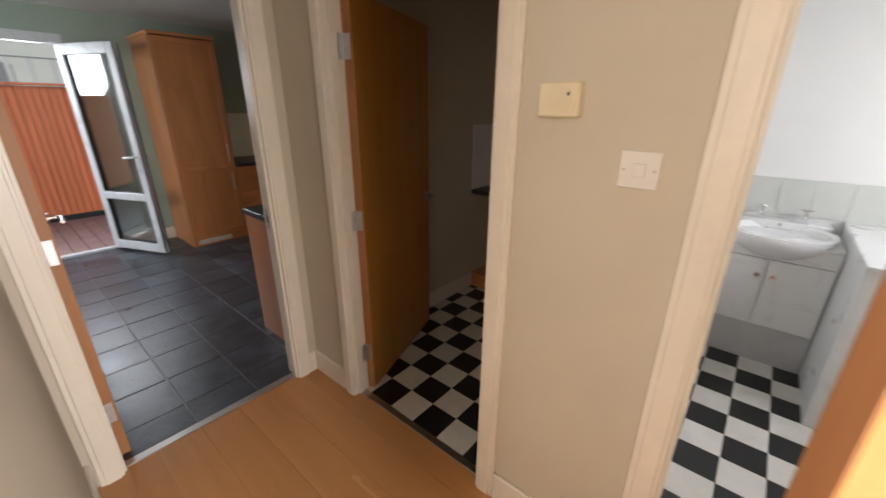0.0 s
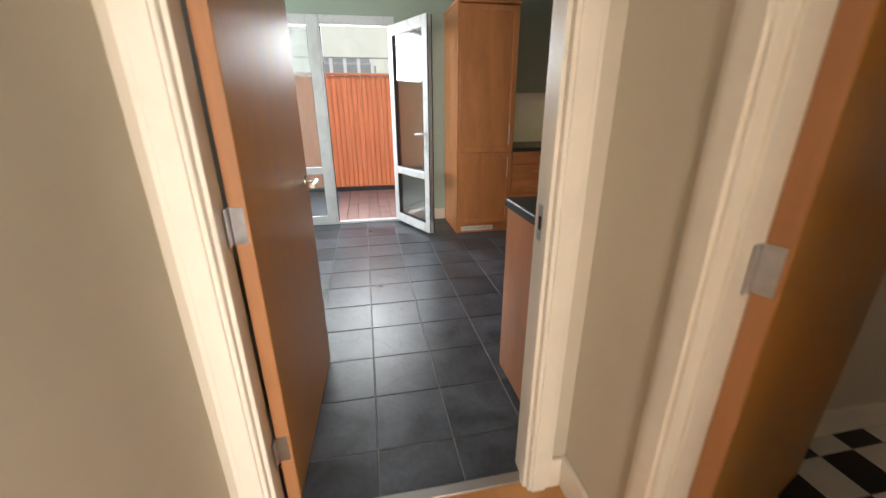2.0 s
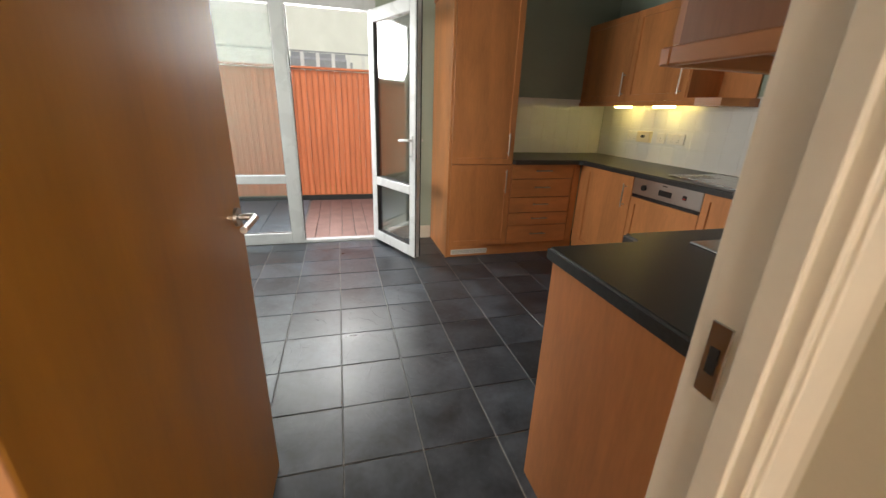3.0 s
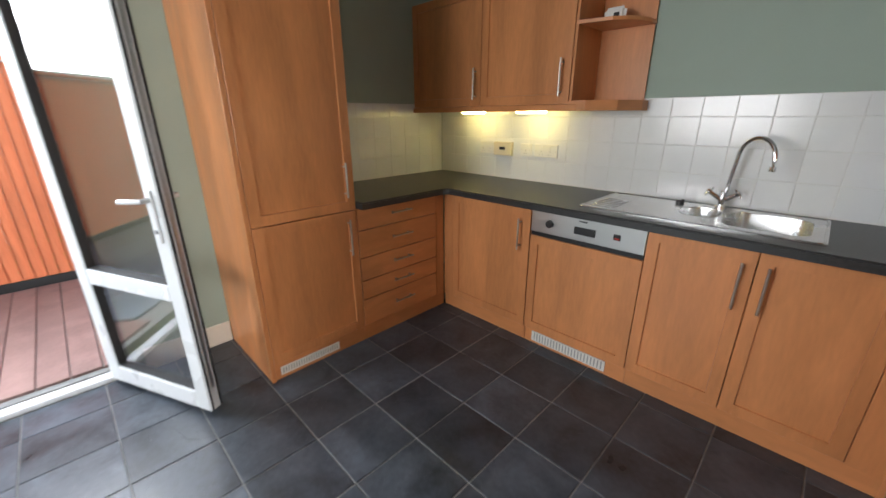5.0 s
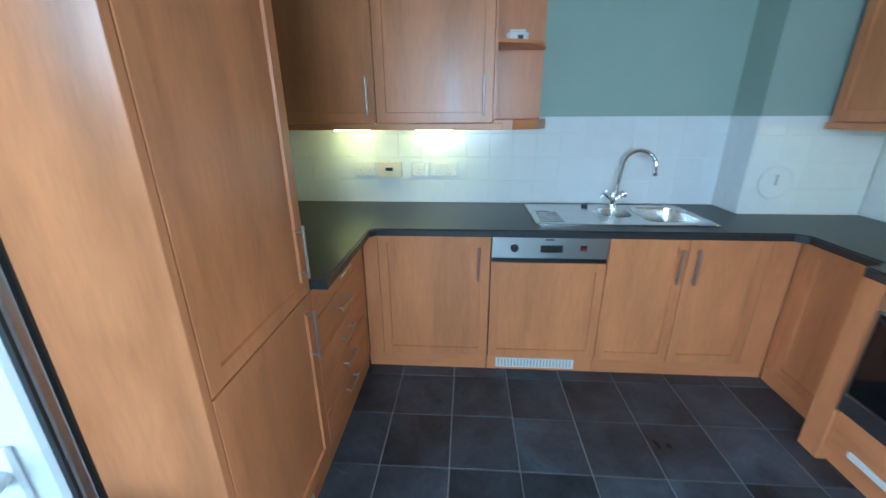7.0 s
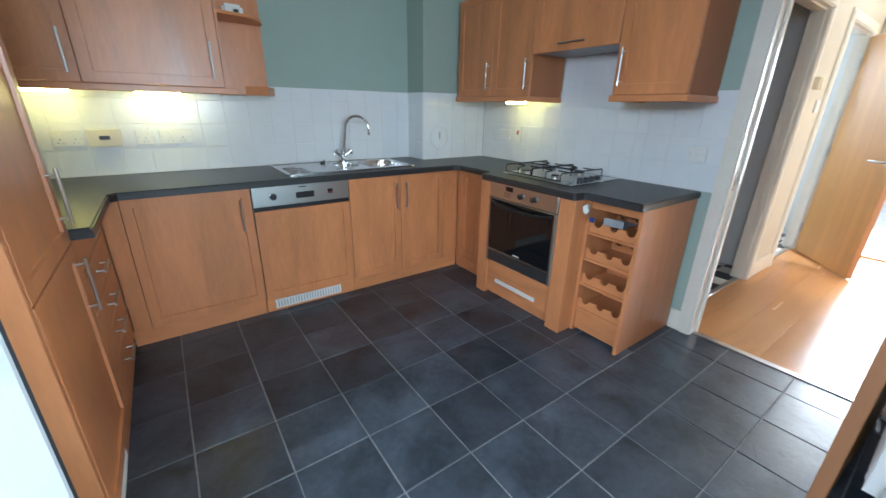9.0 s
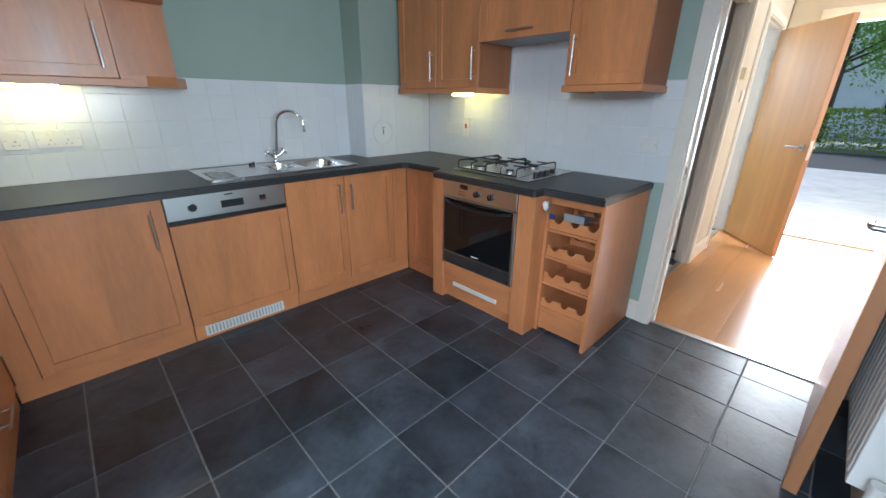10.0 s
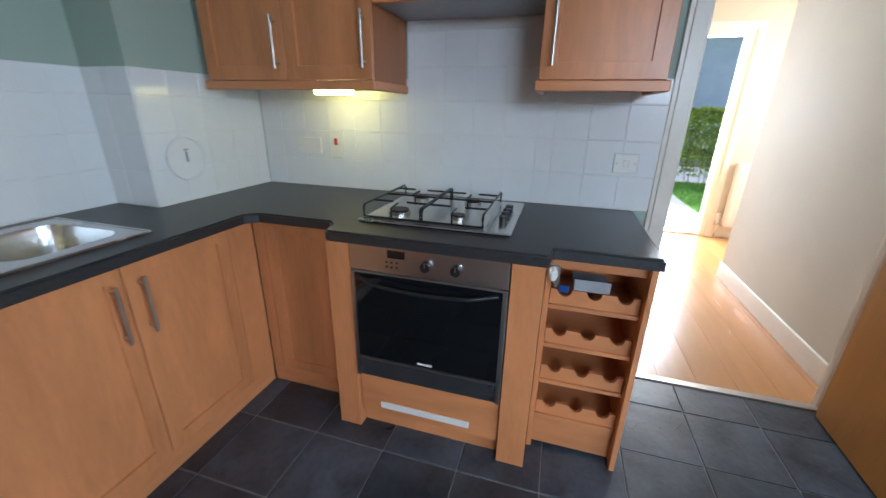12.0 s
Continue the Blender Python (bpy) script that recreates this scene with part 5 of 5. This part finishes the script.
def hedge(name, x0, x1, y0, y1, z0, z1, n, material, label, seed, size=0.035):
    rng = random.Random(seed)
    h = thing(name, ((x0 + x1) / 2, (y0 + y1) / 2, -0.05), label, "hedge")

    def place(r):
        x, y, z = r.uniform(x0, x1), r.uniform(y0, y1), z0 + (z1 - z0) * r.random() ** 0.85
        side_ = r.random()
        w = 0.06 * noise.noise((y * 2.2, z * 2.0, seed)) + 0.05 * noise.noise((y * 6, x * 6, z * 5))
        if side_ < 0.45:
            x = x0 + abs(r.gauss(0, 0.05)) + w
        elif side_ < 0.65:
            z = z1 - abs(r.gauss(0, 0.05)) + w * 1.4
        return (x, y, z)
    v, f = leaves(rng, place, n, size)
    raw("leaves", v, f, material, h, origin=h.matrix_basis.translation)
    for k in range(41):
        foot = (x0 + (x1 - x0) * rng.random(), y0 + 0.1 + (y1 - y0 - 0.2) * k / 40, -0.06)
        part("stem", rods((foot, ((x0 + x1) / 2, y0 + 0.15 + (y1 - y0 - 0.3) * (k + rng.uniform(-0.5, 0.5)) / 40, z1 - 0.3), 0.007), n=5), M_BARK, h)
    return h


hedge("beech_hedge", 5.0, 5.5, -5.2, -0.05, 0.12, 1.42, 17000, M_LEAF, "clipped yellow-green beech hedge at the pavement", 3)
hedge("street_hedge", 14.8, 15.6, -9, 12, -0.1, 1.25, 16000, M_LEAF, "clipped green hedge across the road", 4, 0.06)
hedge("dark_shrub", 14.0, 15.2, -2.4, -0.6, 0.3, 2.2, 7000, M_LEAFD, "tall dark green shrub", 6, 0.06)


def tree(name, x, y, h, r, seed, label):
    rng = random.Random(seed)
    t = thing(name, (x, y, -0.15), label, "tree")
    bm = bmesh.new()
    cyl(bm, (x, y, -0.2), (x + 0.1, y, h * 0.55), 0.16, 0.09, 10)
    tips = []
    for k in range(9):
        a = math.tau * k / 9 + rng.uniform(-0.3, 0.3)
        b = Vector((x + 0.08, y, h * rng.uniform(0.35, 0.55)))
        e = b + Vector((math.cos(a) * r * 0.7, math.sin(a) * r * 0.7, h * rng.uniform(0.12, 0.35)))
        cyl(bm, b, e, 0.06, 0.02, 6)
        tips.append(e)
    tips.append(Vector((x, y, h * 0.85)))
    part("trunk", bm, M_BARK, t)

    def place(g):
        c = g.choice(tips)
        return c + Vector((g.gauss(0, r * 0.28), g.gauss(0, r * 0.28), g.gauss(0, r * 0.25)))
    v, f = leaves(rng, place, 9000, 0.085)
    raw("crown", v, f, M_LEAFT, t, origin=t.matrix_basis.translation)
    return t


tree("street_tree", 18.5, 1.6, 6.4, 2.3, 11, "leafy green street tree with an uneven crown")
hs = thing("white_house", (25, 0, -0.2), "white rendered house across the road with dark roof", "house")
part("wall", boxes((24, 32, -16, 18, -0.25, 5.6)), M_RENDER, hs)
bm = bmesh.new()
rv = [bm.verts.new(p) for p in ((23.5, -16.5, 5.6), (32.5, -16.5, 5.6), (28, -16.5, 8.6), (23.5, 18.5, 5.6), (32.5, 18.5, 5.6), (28, 18.5, 8.6))]
for idx in ((0, 1, 2), (3, 5, 4), (0, 2, 5, 3), (1, 4, 5, 2), (0, 3, 4, 1)):
    bm.faces.new([rv[i] for i in idx])
bmesh.ops.recalc_face_normals(bm, faces=list(bm.faces))
part("roof", bm, M_ROOF, hs)
for k in range(8):
    for z in (0.9, 3.6):
        y = -14 + 4.2 * k
        wv = part("window", boxes((23.95, 24.0, y, y + 1.4, z, z + 1.3), bev=0.01), M_UPVC, hs)
        part("pane", boxes((23.935, 23.949, y + 0.08, y + 0.66, z + 0.08, z + 1.22), (23.935, 23.949, y + 0.74, y + 1.32, z + 0.08, z + 1.22)), M_WIN, wv)
        part("sill", boxes((23.9, 24.0, y - 0.06, y + 1.46, z - 0.08, z - 0.02)), M_CONC, wv)

# ---------------------------------------------------------------- pieces of floors and walls


def pieces(name, material, size, places, parent, bev=0.002, thick=0.008, axis="z"):
    """Alike pieces of one mesh: places are centres of the outer face."""
    a, b = size
    if axis == "z":
        bx = (-a / 2, a / 2, -b / 2, b / 2, -thick, 0)
    elif axis == "y":
        bx = (-a / 2, a / 2, 0, thick, -b / 2, b / 2)
    else:
        bx = (0, thick, -a / 2, a / 2, -b / 2, b / 2)
    bm = boxes(bx, bev=bev)
    me = bpy.data.meshes.new(name)
    bm.to_mesh(me)
    bm.free()
    me.materials.append(material)
    for p in places:
        o = new(name, me)
        o.parent = parent
        o.matrix_basis = pose(*p) if len(p) == 3 else p[3]
    return me


# slate floor: rows along x, joints of the rows a little out of step
rng = random.Random(21)
PX, PY = 0.3125, 0.3155
full = {}
for j in range(-13, 6):
    y0 = 1.968 + PY * j
    y1 = min(y0 + PY, 3.05)
    if y1 - y0 < 0.03 or y0 < -1.7:
        continue
    for i in range(-5, 9):
        x0 = max(-3.992 + PX * i, W)
        x1 = min(-3.992 + PX * (i + 1), -1.912)
        if x1 - x0 < 0.03:
            continue
        key = (round(x1 - x0, 3), round(y1 - y0, 3))
        full.setdefault(key, []).append(((x0 + x1) / 2 + rng.uniform(-0.001, 0.001), (y0 + y1) / 2, rng.uniform(-0.0005, 0.0007)))
for (a_, b_), places in full.items():
    pieces("slate_tile", M_SLATE, (a_ - 0.005, b_ - 0.005), places, floor_kitchen)

# laminate planks
rng = random.Random(8)
for j in range(14):
    y0 = -1.2 + 0.19 * j
    x = -1.86 - rng.uniform(0, 0.8)
    while x < 1.1:
        x0, x1 = max(x, -1.868), min(x + 1.2, 1.1)
        if x1 - x0 > 0.02:
            y1 = min(y0 + 0.189, 1.396)
            if y1 > y0 + 0.02:
                pieces("laminate_plank", M_LAM, (x1 - x0 - 0.0003, y1 - y0 - 0.0002), [((x0 + x1) / 2, (y0 + y1) / 2, 0)], floor_hall, bev=0.0)
        x += 1.2

# chequered vinyl squares
for fl, S, ox, oy, x0, x1, y0, y1 in ((floor_utility, 0.166, -1.408, 1.766, -1.83, -0.32, 1.425, 2.974), (floor_bathroom, 0.1745, 0.190, 2.228, -0.2, 1.6, 1.44, 3.272)):
    cells = {}
    for i in range(-8, 10):
        for j in range(-6, 9):
            a0, a1 = max(ox + S * i, x0), min(ox + S * (i + 1), x1)
            b0, b1 = max(oy + S * j, y0), min(oy + S * (j + 1), y1)
            if a1 - a0 > 0.01 and b1 - b0 > 0.01:
                cells.setdefault(((i + j) % 2, round(a1 - a0, 3), round(b1 - b0, 3)), []).append(((a0 + a1) / 2, (b0 + b1) / 2, 0.0))
    for (odd, a_, b_), places in cells.items():
        pieces("vinyl_square", M_VWHITE if odd else M_VBLACK, (a_ - 0.0008, b_ - 0.0008), places, fl, bev=0.0003, thick=0.003)

# wall tiles
T = 0.15
Z0 = 0.912


def tile_rows(z_top):
    zs, z = [], Z0
    while z < z_top - 0.01:
        zs.append((z, min(z + T, z_top)))
        z += T
    return zs


def tile_wall(parent, axis, plane, sign, u0, u1, z_top, z_from=0.0):
    th = 0.008
    bed = facing(axis, plane, sign)
    part("grout_bed", boxes(bed(u0, u1, max(Z0, z_from) - 0.001, z_top, 0.0005, 0.006)), M_TGROUT, parent)
    for za, zb in tile_rows(z_top):
        if za < z_from - 0.001:
            continue
        u = u0
        while u < u1 - 0.01:
            v = min(u + T, u1)
            o_ = plane + sign * th
            c = ((u + v) / 2, o_, (za + zb) / 2) if axis == "y" else (o_, (u + v) / 2, (za + zb) / 2)
            key = (axis, sign, round(v - u, 4), round(zb - za, 4))
            if key not in TILE_MESH:
                a, b = v - u - 0.003, zb - za - 0.003
                bx = (-a / 2, a / 2, 0, -sign * 0.006, -b / 2, b / 2) if axis == "y" else (0, -sign * 0.006, -a / 2, a / 2, -b / 2, b / 2)
                bm = boxes(bx, bev=0.0016)
                me = bpy.data.meshes.new("wall_tile")
                bm.to_mesh(me)
                bm.free()
                me.materials.append(M_TILE)
                TILE_MESH[key] = me
            o = new("wall_tile", TILE_MESH[key])
            o.parent = parent
            o.matrix_basis = pose(*c, TR.uniform(-0.25, 0.25), 0, TR.uniform(-0.25, 0.25)) if axis == "y" else pose(*c, 0, TR.uniform(-0.25, 0.25), TR.uniform(-0.25, 0.25))
            u += T


TILE_MESH = {}
TR = random.Random(2)
tile_wall(wall_north, "y", N, -1, W + 0.009, -2.631, 1.462)
tile_wall(wall_boxing, "y", 3.35, -1, -2.63, E - 0.009, 1.462)
tile_wall(wall_boxing, "x", -2.63, -1, 3.343, N - 0.009, 1.462)
tile_wall(wall_east, "x", E, -1, 1.31, 1.834, 1.462)
tile_wall(wall_east, "x", E, -1, 1.834, 2.466, 1.81)
tile_wall(wall_east, "x", E, -1, 2.466, 3.341, 1.462)
tile_wall(wall_west, "x", W, 1, 2.268, N - 0.009, 1.462)

# yard decking, and slabs that lay the house's bluish shadow down as colour
rng = random.Random(4)
deck = [(-6.75, -4.3 + 0.146 * k, -0.055) for k in range(66) if -4.3 + 0.146 * k > 0.35]
pieces("deck_board", M_PATIO, (1.9, 0.14), deck, patio, bev=0.003, thick=0.02)
slabs = [(-7.5 + 0.45 * i, 0.05 - 0.45 * j, -0.055) for i in range(4) for j in range(9)]
pieces("paving_slab", M_SHADESLAB, (0.44, 0.44), slabs, patio, bev=0.004, thick=0.02)
